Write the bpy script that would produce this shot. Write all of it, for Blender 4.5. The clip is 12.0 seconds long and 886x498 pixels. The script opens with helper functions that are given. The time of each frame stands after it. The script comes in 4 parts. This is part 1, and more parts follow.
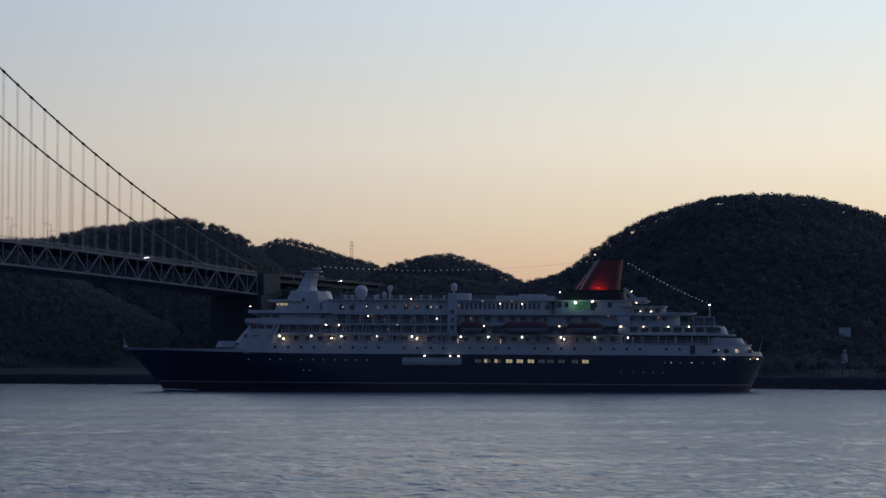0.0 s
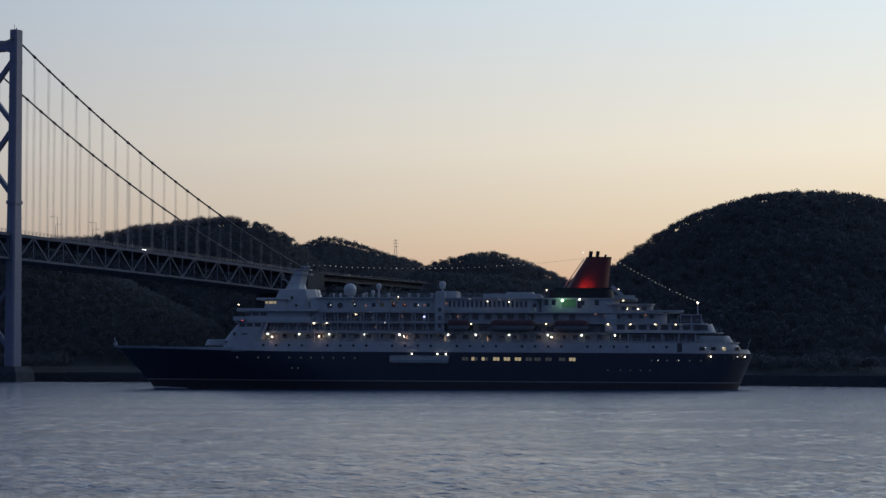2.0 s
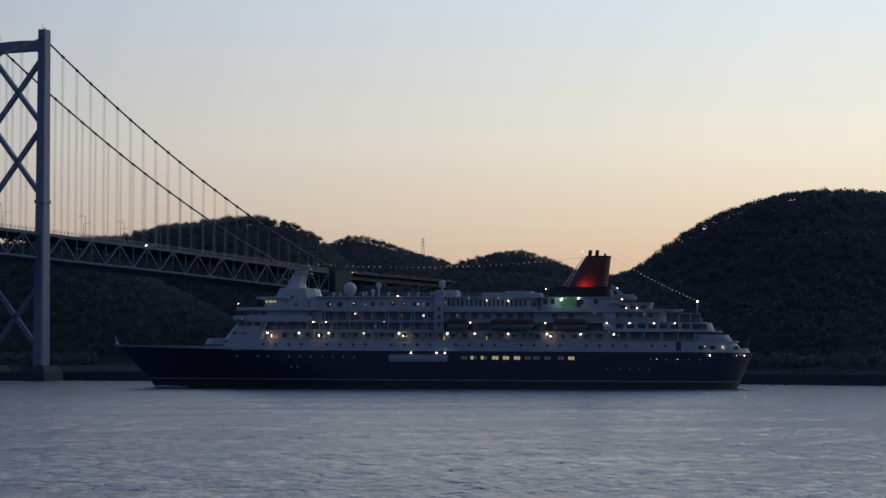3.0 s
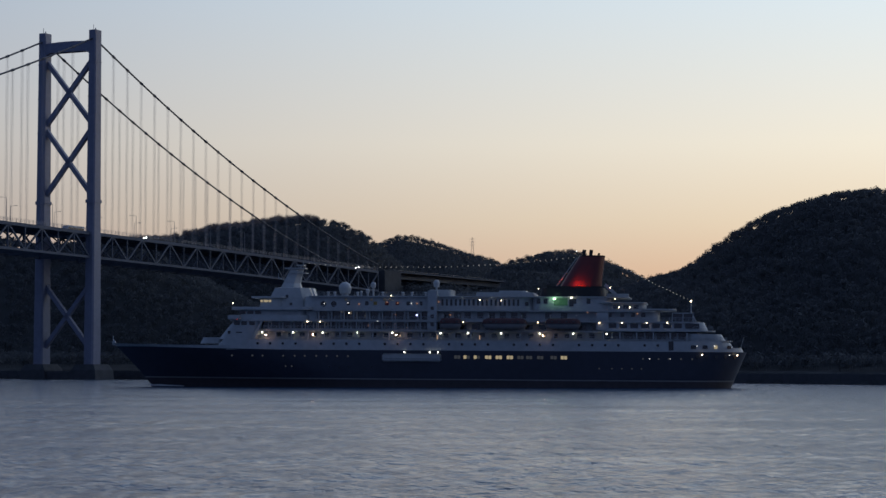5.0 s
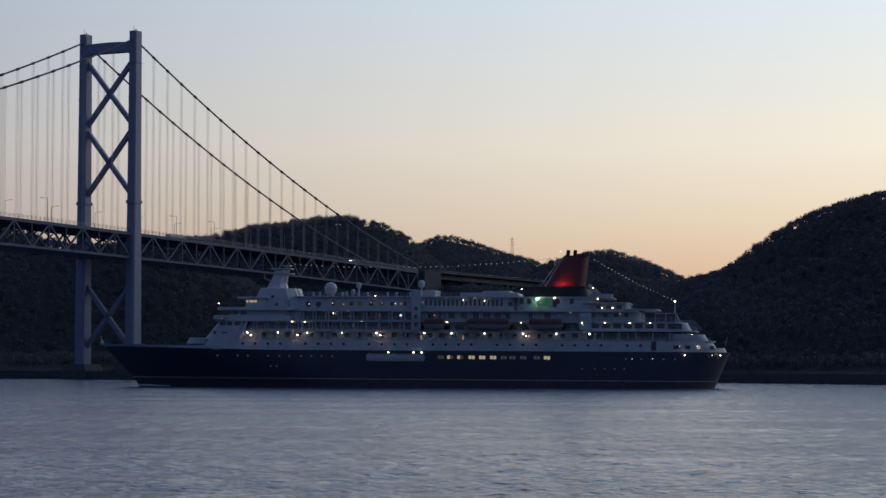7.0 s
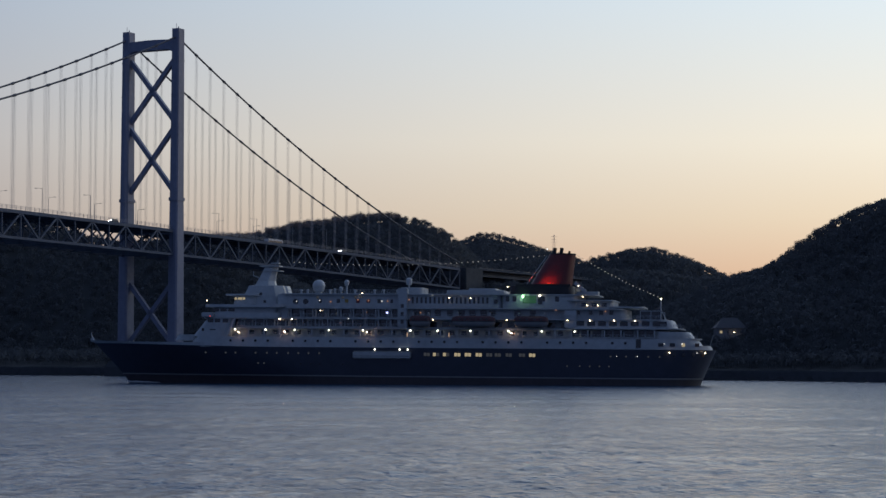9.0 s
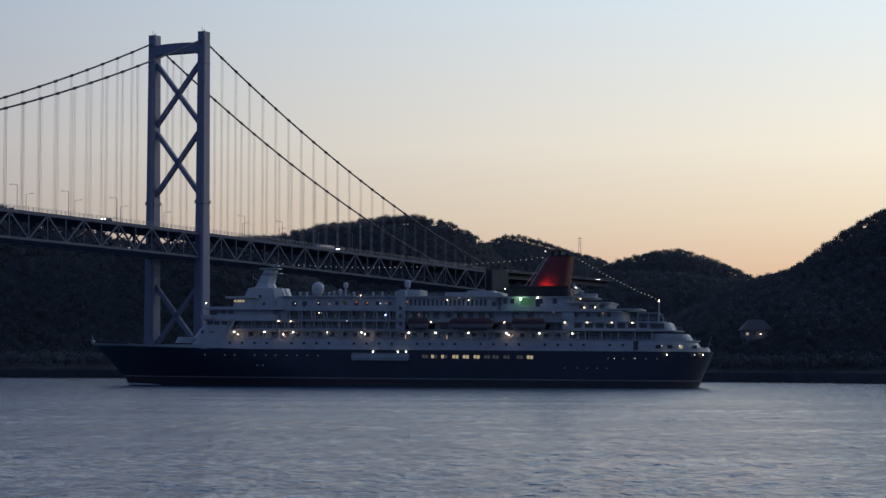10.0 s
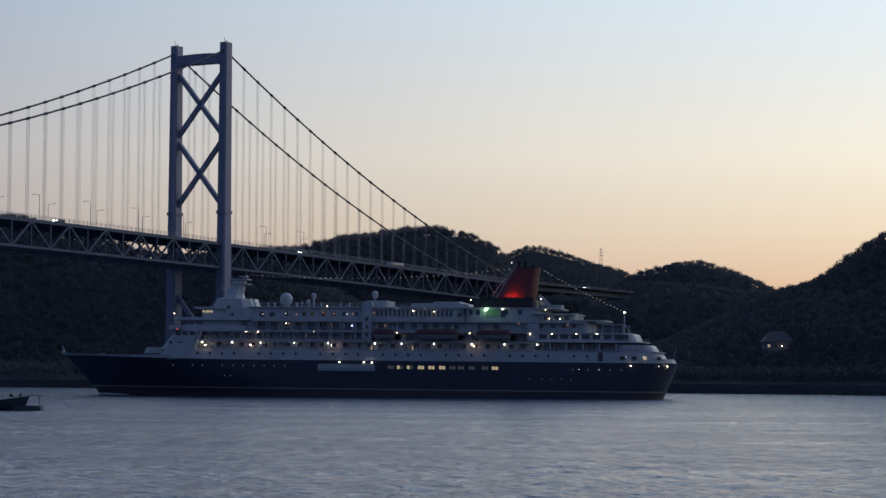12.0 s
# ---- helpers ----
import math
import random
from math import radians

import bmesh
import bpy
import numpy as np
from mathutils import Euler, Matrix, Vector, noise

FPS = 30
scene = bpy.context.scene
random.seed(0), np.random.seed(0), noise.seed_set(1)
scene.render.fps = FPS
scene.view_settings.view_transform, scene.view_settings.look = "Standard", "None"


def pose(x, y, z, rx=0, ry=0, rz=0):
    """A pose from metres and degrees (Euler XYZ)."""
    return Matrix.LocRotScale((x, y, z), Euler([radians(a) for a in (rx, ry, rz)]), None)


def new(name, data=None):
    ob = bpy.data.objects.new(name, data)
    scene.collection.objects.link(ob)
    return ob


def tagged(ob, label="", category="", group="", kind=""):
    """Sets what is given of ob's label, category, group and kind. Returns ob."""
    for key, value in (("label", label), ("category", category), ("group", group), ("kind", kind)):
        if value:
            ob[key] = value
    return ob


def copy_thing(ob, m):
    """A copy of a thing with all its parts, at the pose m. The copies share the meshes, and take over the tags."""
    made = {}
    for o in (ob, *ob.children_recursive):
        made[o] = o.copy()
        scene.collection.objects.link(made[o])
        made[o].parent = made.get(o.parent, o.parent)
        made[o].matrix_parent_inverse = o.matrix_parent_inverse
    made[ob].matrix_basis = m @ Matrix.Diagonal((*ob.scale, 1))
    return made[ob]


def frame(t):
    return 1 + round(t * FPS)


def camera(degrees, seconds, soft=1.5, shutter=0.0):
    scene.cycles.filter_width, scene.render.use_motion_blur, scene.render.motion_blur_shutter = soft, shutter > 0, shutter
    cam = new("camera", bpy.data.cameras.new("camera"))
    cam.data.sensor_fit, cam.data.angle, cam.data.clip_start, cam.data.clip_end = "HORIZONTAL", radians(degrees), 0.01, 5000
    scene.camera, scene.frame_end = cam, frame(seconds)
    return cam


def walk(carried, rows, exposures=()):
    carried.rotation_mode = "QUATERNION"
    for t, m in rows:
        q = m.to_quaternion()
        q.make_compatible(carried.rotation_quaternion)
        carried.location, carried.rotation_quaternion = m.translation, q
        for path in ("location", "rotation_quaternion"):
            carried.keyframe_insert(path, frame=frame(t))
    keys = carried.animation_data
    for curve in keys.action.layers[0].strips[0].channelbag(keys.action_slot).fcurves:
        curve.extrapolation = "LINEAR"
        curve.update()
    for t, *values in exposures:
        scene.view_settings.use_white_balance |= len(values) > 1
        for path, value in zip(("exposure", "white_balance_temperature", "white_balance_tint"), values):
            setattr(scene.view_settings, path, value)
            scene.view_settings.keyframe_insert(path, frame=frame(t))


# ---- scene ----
# ---------- camera ----------
LENS = 23.11
cam = camera(LENS, 12.0, soft=1.45)
EYE_Z = 6.2
# seconds, heading (degrees to the right of north), tilt up, roll
TURNS = [
    (0.0, 3.573, 3.125, 0.055), (0.5, 3.231, 3.081, 0.062), (1.0, 2.872, 3.070, 0.038),
    (1.5, 2.621, 3.089, 0.023), (2.0, 2.413, 3.069, 0.024), (2.5, 2.088, 3.044, 0.034),
    (3.0, 1.689, 3.040, 0.012), (5.0, 0.379, 3.023, 0.070), (5.5, 0.140, 2.982, 0.085),
    (6.0, -0.157, 2.982, 0.066), (6.5, -0.411, 3.032, 0.028), (7.0, -0.671, 3.025, 0.081),
    (9.0, -1.777, 2.953, 0.178), (9.5, -2.074, 2.987, 0.106), (10.0, -2.457, 3.008, 0.121),
    (10.5, -2.649, 3.029, 0.137), (11.0, -2.869, 3.129, 0.216), (11.5, -2.920, 3.280, 0.278),
    (12.0, -3.020, 3.295, 0.284),
]
walk(cam, [(t, pose(0, 0, EYE_Z, 90 + tilt, 0, -turn) @ pose(0, 0, 0, 0, 0, roll)) for t, turn, tilt, roll in TURNS],
     exposures=[(0.0, -0.09), (3.0, -0.05), (5.0, -0.01), (9.0, 0.06), (12.0, 0.11)])

# ---------- dusk sky ----------
scene.view_settings.exposure = 0.0
world = bpy.data.worlds.new("dusk_sky")
scene.world = world
world.use_nodes = True
wn, wl = world.node_tree.nodes, world.node_tree.links
wn.clear()


def ramp(nodes, stops, mode="EASE"):
    r = nodes.new("ShaderNodeValToRGB")
    r.color_ramp.interpolation = mode
    while len(r.color_ramp.elements) < len(stops):
        r.color_ramp.elements.new(0.5)
    for e, (p, c) in zip(r.color_ramp.elements, stops):
        e.position, e.color = p, (*c, 1)
    return r


SUNSET_AZ = 45.0          # the afterglow lies to the right of the ship's course
tc = wn.new("ShaderNodeTexCoord")
sep = wn.new("ShaderNodeSeparateXYZ")
wl.new(tc.outputs["Generated"], sep.inputs[0])
west = ramp(wn, [(0.0, (0.881, 0.48, 0.227)), (0.035, (0.955, 0.6, 0.34)), (0.065, (1.05, 0.846, 0.573)), (0.10, (1.13, 1.03, 0.816)),
                 (0.165, (0.936, 1.04, 1.06)), (0.30, (0.918, 1.09, 1.34)), (0.6, (0.612, 0.756, 1.13)), (1.0, (0.122, 0.204, 0.374))], "LINEAR")
east = ramp(wn, [(0.0, (0.081, 0.112, 0.226)), (0.2, (0.081, 0.122, 0.262)), (1.0, (0.088, 0.145, 0.29))], "LINEAR")
for r in (west, east):
    wl.new(sep.outputs["Z"], r.inputs[0])
dot = wn.new("ShaderNodeVectorMath")
dot.operation = "DOT_PRODUCT"
wl.new(tc.outputs["Generated"], dot.inputs[0])
dot.inputs[1].default_value = (math.sin(radians(SUNSET_AZ)), math.cos(radians(SUNSET_AZ)), 0)
glow = wn.new("ShaderNodeMapRange")
glow.inputs["From Min"].default_value, glow.inputs["From Max"].default_value = 0.20, 1.0
wl.new(dot.outputs["Value"], glow.inputs["Value"])
mixw = wn.new("ShaderNodeMix")
mixw.data_type = "RGBA"
wl.new(glow.outputs[0], mixw.inputs["Factor"])
wl.new(east.outputs[0], mixw.inputs["A"])
wl.new(west.outputs[0], mixw.inputs["B"])
bg = wn.new("ShaderNodeBackground")
bg.inputs["Strength"].default_value = 1.0
wo = wn.new("ShaderNodeOutputWorld")
wl.new(mixw.outputs["Result"], bg.inputs["Color"])
wl.new(bg.outputs[0], wo.inputs[0])


# ---------- materials ----------
def material(name, color, rough=0.6, metal=0.0, vary=0.2, grain=1.0, large=0.08, bump=0.0, second=None, spec=0.5):
    """A surface with variation at two scales: grain (cycles a metre) and large stains."""
    m = bpy.data.materials.new(name)
    m.use_nodes = True
    n, l = m.node_tree.nodes, m.node_tree.links
    b = n["Principled BSDF"]
    b.inputs["Roughness"].default_value, b.inputs["Metallic"].default_value = rough, metal
    b.inputs["Specular IOR Level"].default_value = spec
    co = n.new("ShaderNodeTexCoord")
    facs = []
    for scale, detail in ((grain, 4), (large, 3)):
        t = n.new("ShaderNodeTexNoise")
        t.inputs["Scale"].default_value, t.inputs["Detail"].default_value = scale, detail
        l.new(co.outputs["Object"], t.inputs["Vector"])
        facs.append(t.outputs["Fac"])
    add = n.new("ShaderNodeMath")
    add.operation = "ADD"
    l.new(facs[0], add.inputs[0]), l.new(facs[1], add.inputs[1])
    half = n.new("ShaderNodeMapRange")
    half.inputs["From Min"].default_value, half.inputs["From Max"].default_value = 0.65, 1.35
    l.new(add.outputs[0], half.inputs["Value"])
    second = second or tuple(c * (1 - vary) for c in color)
    mix = n.new("ShaderNodeMix")
    mix.data_type = "RGBA"
    mix.inputs["A"].default_value, mix.inputs["B"].default_value = (*color, 1), (*second, 1)
    l.new(half.outputs[0], mix.inputs["Factor"])
    l.new(mix.outputs["Result"], b.inputs["Base Color"])
    if bump:
        bp = n.new("ShaderNodeBump")
        bp.inputs["Strength"].default_value, bp.inputs["Distance"].default_value = 0.6, bump
        l.new(facs[0], bp.inputs["Height"])
        l.new(bp.outputs[0], b.inputs["Normal"])
    return m


def glowing(name, color, strength):
    m = bpy.data.materials.new(name)
    m.use_nodes = True
    b = m.node_tree.nodes["Principled BSDF"]
    b.inputs["Base Color"].default_value = (0.06, 0.06, 0.06, 1)
    b.inputs["Emission Color"].default_value = (*color, 1)
    b.inputs["Emission Strength"].default_value = strength
    return m


M_WHITE = material("white_ship_paint", (0.455, 0.478, 0.472), 0.4, vary=0.26, grain=0.9, large=0.12)
M_NAVY = material("navy_hull_paint", (0.035, 0.042, 0.062), 0.35, vary=0.3, grain=0.5, large=0.06)
M_BOOT = material("dark_antifouling_paint", (0.058, 0.048, 0.052), 0.5, vary=0.4, grain=0.8)
M_RED = material("red_funnel_paint", (0.14, 0.02, 0.019), 0.45, vary=0.25, grain=0.8)
M_BLACK = material("black_funnel_paint", (0.012, 0.012, 0.014), 0.5, vary=0.3)
M_DECK = material("grey_deck_coating", (0.22, 0.23, 0.23), 0.7, vary=0.3, grain=2)
M_GLASS = material("dark_window_glass", (0.02, 0.025, 0.03), 0.08, vary=0.3, grain=0.5, spec=0.8)
M_ORANGE = material("dark_red_boat_canopy", (0.085, 0.024, 0.024), 0.5, vary=0.2)
M_STEEL = material("blue_grey_bridge_steel", (0.225, 0.238, 0.305), 0.5, vary=0.25, grain=0.6, large=0.05, bump=0.02)
# the tower steel's paint in a darker tone, for trusses and viaduct
M_GIRDER = material("darkened_bridge_steel", (0.155, 0.172, 0.20), 0.7, vary=0.3, grain=0.5, spec=0.2)
M_CABLE = material("grey_cable_wrap", (0.085, 0.09, 0.105), 0.6, vary=0.3)
M_HANGER = material("grey_hanger_rope", (0.42, 0.39, 0.37), 0.6, vary=0.2)
M_ASPHALT = material("road_asphalt", (0.05, 0.05, 0.052), 0.9, vary=0.3, grain=3)
M_CONCRETE = material("weathered_concrete", (0.072, 0.076, 0.08), 0.85, vary=0.4, grain=0.5, large=0.06, bump=0.05)
M_GROUND = material("forest_floor", (0.06, 0.064, 0.064), 0.95, vary=0.5, grain=0.15, large=0.012, bump=0.3, spec=0.05)
M_LEAF = material("evergreen_foliage", (0.115, 0.126, 0.132), 0.8, vary=0.5, grain=0.12, large=0.01, second=(0.095, 0.10, 0.102), spec=0.05)
# leaves let part of the evening light through
_n, _l = M_LEAF.node_tree.nodes, M_LEAF.node_tree.links
_thin = _n.new("ShaderNodeBsdfTranslucent")
_thin.inputs["Color"].default_value = (0.12, 0.13, 0.135, 1)
_both = _n.new("ShaderNodeMixShader")
_both.inputs["Fac"].default_value = 0.58
_l.new(_n["Principled BSDF"].outputs[0], _both.inputs[1])
_l.new(_thin.outputs[0], _both.inputs[2])
_l.new(_both.outputs[0], _n["Material Output"].inputs["Surface"])
M_BARE = material("bare_winter_twigs", (0.36, 0.30, 0.26), 0.9, vary=0.3, grain=0.3, spec=0.05)
M_FOAM = material("sea_foam", (0.55, 0.57, 0.58), 0.9, vary=0.5, grain=1.5, bump=0.1)
M_YELLOW = material("yellow_canvas", (0.40, 0.27, 0.07), 0.7)
M_SCARLET = material("red_canvas", (0.22, 0.05, 0.05), 0.7)
M_GALV = material("galvanised_steel", (0.30, 0.31, 0.33), 0.5, 0.4, vary=0.2)
M_HOUSE = material("pale_plaster", (0.24, 0.24, 0.235), 0.8, vary=0.2, grain=0.8)
M_PLASTER = material("whitewashed_concrete", (0.55, 0.56, 0.56), 0.8, vary=0.2, grain=0.8)
M_TILE = material("grey_roof_tile", (0.075, 0.075, 0.08), 0.7, vary=0.3, grain=1.5)
M_BOAT = material("dark_boat_paint", (0.05, 0.055, 0.065), 0.5, vary=0.3, grain=1.5)
M_CARW = material("white_car_paint", (0.70, 0.71, 0.72), 0.3, vary=0.08)
M_CARD = material("dark_car_paint", (0.06, 0.065, 0.07), 0.3, vary=0.15)
M_TYRE = material("tyre_rubber", (0.02, 0.02, 0.02), 0.9, vary=0.2, grain=8)
G_WARM = glowing("warm_deck_light", (1.0, 0.78, 0.52), 11)
G_PORCH = glowing("peach_deck_light", (1.0, 0.62, 0.44), 85)
G_LAMP = glowing("peach_wall_lamp", (1.0, 0.66, 0.42), 0.55)
G_COOL = glowing("cool_deck_light", (0.97, 0.95, 0.80), 5)
G_AMBER = glowing("amber_cabin_light", (1.0, 0.82, 0.50), 0.34)
G_DIM = glowing("dim_cabin_light", (0.90, 0.93, 0.95), 0.03)
G_RED = glowing("red_flood_light", (1.0, 0.09, 0.03), 620)
G_GREEN = glowing("green_flood_light", (0.5, 1.0, 0.5), 110)
# weak emission that stands in for green lamplight on a wall
G_GREENWALL = glowing("green_wall_glow", (0.22, 1.0, 0.40), 0.055)
G_BLUE = glowing("blue_lamp", (0.45, 0.50, 1.0), 3)
G_ROOM = glowing("orange_room_light", (1.0, 0.52, 0.34), 0.22)
G_LAMPW = glowing("white_tube_light", (0.9, 0.95, 1.0), 0.22)
G_STRING = glowing("festoon_bulb", (0.96, 0.95, 0.90), 1.2)
G_HEAD = glowing("headlight_glow", (1.0, 0.97, 0.88), 90)
G_REDL = glowing("red_side_lamp", (1.0, 0.08, 0.05), 4)


# ---------- mesh helpers ----------
class Shape:
    """Gathers points and faces of one mesh."""

    def __init__(self):
        self.v, self.f = [], []

    def add(self, v, f):
        k = len(self.v)
        self.v += [tuple(p) for p in v]
        self.f += [tuple(i + k for i in q) for q in f]
        return self

    def box(self, x0, x1, y0, y1, z0, z1, m=None):
        v = [Vector((x, y, z)) for x in (x0, x1) for y in (y0, y1) for z in (z0, z1)]
        if m is not None:
            v = [m @ p for p in v]
        return self.add(v, [(0, 1, 3, 2), (4, 6, 7, 5), (0, 4, 5, 1), (2, 3, 7, 6), (0, 2, 6, 4), (1, 5, 7, 3)])

    def tube(self, a, b, r, n=8, r2=None, turn=0.0):
        a, b = Vector(a), Vector(b)
        q = (b - a).to_track_quat("Z", "Y")
        r2 = r if r2 is None else r2
        v = []
        for p, s in ((a, r), (b, r2)):
            v += [p + q @ Vector((s * math.cos(turn + 2 * math.pi * i / n), s * math.sin(turn + 2 * math.pi * i / n), 0)) for i in range(n)]
        f = [(i, (i + 1) % n, n + (i + 1) % n, n + i) for i in range(n)]
        return self.add(v, f + [tuple(range(n))[::-1], tuple(range(n, 2 * n))])

    def beam(self, a, b, w, h):
        """A box beam from a to b, w wide (level) and h deep."""
        a, b = Vector(a), Vector(b)
        d = (b - a).normalized()
        side = d.cross(Vector((0, 0, 1)))
        side = side.normalized() if side.length > 1e-4 else Vector((0, 1, 0))
        up = side.cross(d)
        v = [p + side * (sx * w / 2) + up * (sz * h / 2) for p in (a, b) for sx in (-1, 1) for sz in (-1, 1)]
        return self.add(v, [(0, 1, 3, 2), (4, 6, 7, 5), (0, 4, 5, 1), (2, 3, 7, 6), (0, 2, 6, 4), (1, 5, 7, 3)])

    def ball(self, c, r, n=10, m=6, squash=1.0):
        c = Vector(c)
        v = [c + Vector((0, 0, r * squash))]
        for j in range(1, m):
            a = math.pi * j / m
            v += [c + Vector((r * math.sin(a) * math.cos(2 * math.pi * i / n), r * math.sin(a) * math.sin(2 * math.pi * i / n), r * squash * math.cos(a))) for i in range(n)]
        v.append(c - Vector((0, 0, r * squash)))
        f = [(0, 1 + i, 1 + (i + 1) % n) for i in range(n)]
        for j in range(m - 2):
            k = 1 + j * n
            f += [(k + i, k + n + i, k + n + (i + 1) % n, k + (i + 1) % n) for i in range(n)]
        k = 1 + (m - 2) * n
        f += [(k + i, len(v) - 1, k + (i + 1) % n) for i in range(n)]
        return self.add(v, f)

    def rings(self, rings, cap=True):
        """Joins closed rings of equally many points."""
        n = len(rings[0])
        v = [p for r in rings for p in r]
        f = [(j * n + i, j * n + (i + 1) % n, (j + 1) * n + (i + 1) % n, (j + 1) * n + i) for j in range(len(rings) - 1) for i in range(n)]
        if cap:
            f += [tuple(range(n))[::-1], tuple(range((len(rings) - 1) * n, len(rings) * n))]
        return self.add(v, f)

    def sweep(self, pts, w, h):
        """One continuous box beam along points that run mostly along x."""
        rings = []
        for p in pts:
            x, y, z = p
            rings.append([(x, y - w / 2, z - h / 2), (x, y + w / 2, z - h / 2), (x, y + w / 2, z + h / 2), (x, y - w / 2, z + h / 2)])
        return self.rings(rings)

    def mesh(self, name, mat, smooth=False, bevel=0.0):
        me = bpy.data.meshes.new(name)
        me.from_pydata(self.v, [], self.f)
        bm = bmesh.new()
        bm.from_mesh(me)
        bmesh.ops.recalc_face_normals(bm, faces=bm.faces)
        if bevel:
            bmesh.ops.bevel(bm, geom=bm.edges[:], offset=bevel, segments=2, affect="EDGES", clamp_overlap=True)
        bm.to_mesh(me)
        bm.free()
        me.materials.append(mat)
        if smooth:
            me.polygons.foreach_set("use_smooth", [True] * len(me.polygons))
            me.set_sharp_from_angle(angle=radians(40))
        return me


def part(name, shape, mat, parent=None, label="", smooth=False, bevel=0.0, at=None):
    """Links a shape (or a ready mesh) as one mesh object under its thing."""
    me = shape.mesh(name, mat, smooth, bevel) if isinstance(shape, Shape) else shape
    ob = new(name, me)
    if parent is not None:
        ob.parent = parent
    if at is not None:
        ob.matrix_basis = at
    return tagged(ob, label)


def thing(name, label, category, m=None, group="", kind=""):
    ob = new(name)
    ob.empty_display_size = 1.0
    if m is not None:
        ob.matrix_basis = m
    return tagged(ob, label, category, group, kind)


def smooth(a, b, x):
    t = np.clip((x - a) / (b - a), 0, 1)
    return t * t * (3 - 2 * t)


# ---------- water ----------
def make_water():
    m = bpy.data.materials.new("sea_water")
    m.use_nodes = True
    n, l = m.node_tree.nodes, m.node_tree.links
    b = n["Principled BSDF"]
    b.inputs["Base Color"].default_value = (0.03, 0.078, 0.135, 1)
    b.inputs["Roughness"].default_value = 0.2
    b.inputs["IOR"].default_value = 1.333
    co = n.new("ShaderNodeTexCoord")
    total = None
    for scale, weight, stretch, detail in ((4.5, 0.08, 1.2, 2), (1.9, 0.42, 1.1, 3), (0.8, 0.45, 1.1, 3), (0.3, 0.7, 3.0, 2), (0.13, 1.25, 4.0, 2), (0.06, 1.6, 6.0, 2), (0.04, 1.0, 0.6, 3)):
        mp = n.new("ShaderNodeMapping")
        mp.inputs["Scale"].default_value = (scale * stretch, scale, scale)
        mp.inputs["Rotation"].default_value = (0, 0, radians(12))
        l.new(co.outputs["Object"], mp.inputs["Vector"])
        t = n.new("ShaderNodeTexNoise")
        t.inputs["Scale"].default_value, t.inputs["Detail"].default_value = 1.0, detail
        l.new(mp.outputs[0], t.inputs["Vector"])
        mul = n.new("ShaderNodeMath")
        mul.operation = "MULTIPLY"
        l.new(t.outputs["Fac"], mul.inputs[0])
        mul.inputs[1].default_value = weight
        if total is None:
            total = mul
        else:
            add = n.new("ShaderNodeMath")
            add.operation = "ADD"
            l.new(total.outputs[0], add.inputs[0]), l.new(mul.outputs[0], add.inputs[1])
            total = add
    # smoother and rougher wind streaks
    mp = n.new("ShaderNodeMapping")
    mp.inputs["Scale"].default_value = (0.028, 0.085, 1)
    l.new(co.outputs["Object"], mp.inputs["Vector"])
    streak = n.new("ShaderNodeTexNoise")
    streak.inputs["Scale"].default_value, streak.inputs["Detail"].default_value = 1.0, 5
    l.new(mp.outputs[0], streak.inputs["Vector"])
    span = n.new("ShaderNodeMapRange")
    span.inputs["From Min"].default_value, span.inputs["From Max"].default_value = 0.35, 0.65
    span.inputs["To Min"].default_value, span.inputs["To Max"].default_value = 0.12, 0.22
    l.new(streak.outputs["Fac"], span.inputs["Value"])
    l.new(span.outputs[0], b.inputs["Roughness"])
    bp = n.new("ShaderNodeBump")
    bp.inputs["Strength"].default_value, bp.inputs["Distance"].default_value = 1.0, 1.0
    l.new(total.outputs[0], bp.inputs["Height"])
    ruffle = n.new("ShaderNodeMapRange")
    ruffle.inputs["From Min"].default_value, ruffle.inputs["From Max"].default_value = 0.33, 0.67
    ruffle.inputs["To Min"].default_value, ruffle.inputs["To Max"].default_value = 0.34, 1.0
    l.new(streak.outputs["Fac"], ruffle.inputs["Value"])
    l.new(ruffle.outputs[0], bp.inputs["Strength"])
    l.new(bp.outputs[0], b.inputs["Normal"])
    # wind waves, fine where the strait is near, with calmer and rougher patches
    rng = np.random.default_rng(3)
    xs = np.concatenate([np.linspace(-2500, -260, 20), np.arange(-250, -136, 2.0), np.arange(-135, 121, 0.54), np.arange(123, 260, 2.0), np.linspace(270, 2500, 20)])
    ys = np.concatenate([np.linspace(-800, 60, 10), np.arange(66, 190, 0.4), np.arange(190, 520, 1.0), np.arange(521, 760, 2.5), np.linspace(765, 3200, 20)])
    gx, gy = np.meshgrid(xs, ys)
    gz = np.zeros_like(gx)
    for i in range(36):
        wave = 1.3 * 1.036 ** i * rng.uniform(0.9, 1.1)
        ang = math.radians(rng.normal(98, 62))
        gz += 0.0023 * wave * rng.uniform(0.5, 1.4) * np.sin((gx * math.cos(ang) + gy * math.sin(ang)) * 2 * math.pi / wave + rng.uniform(0, 6.3))
    gust = np.zeros_like(gx)
    for i in range(9):
        wave = rng.uniform(28, 110)
        ang = math.radians(rng.uniform(55, 125))
        gust += np.sin((gx * math.cos(ang) * 0.6 + gy * math.sin(ang)) * 2 * math.pi / wave + rng.uniform(0, 6.3))
    gz *= np.clip(1.0 + 0.15 * gust, 0.4, 1.5)
    gz *= ((gx > -134) & (gx < 120) & (gy > 68)) * (1 - smooth(330, 515, gy))
    me = bpy.data.meshes.new("water")
    nx, ny = len(xs), len(ys)
    i = (np.arange(ny - 1)[:, None] * nx + np.arange(nx - 1)[None]).reshape(-1)
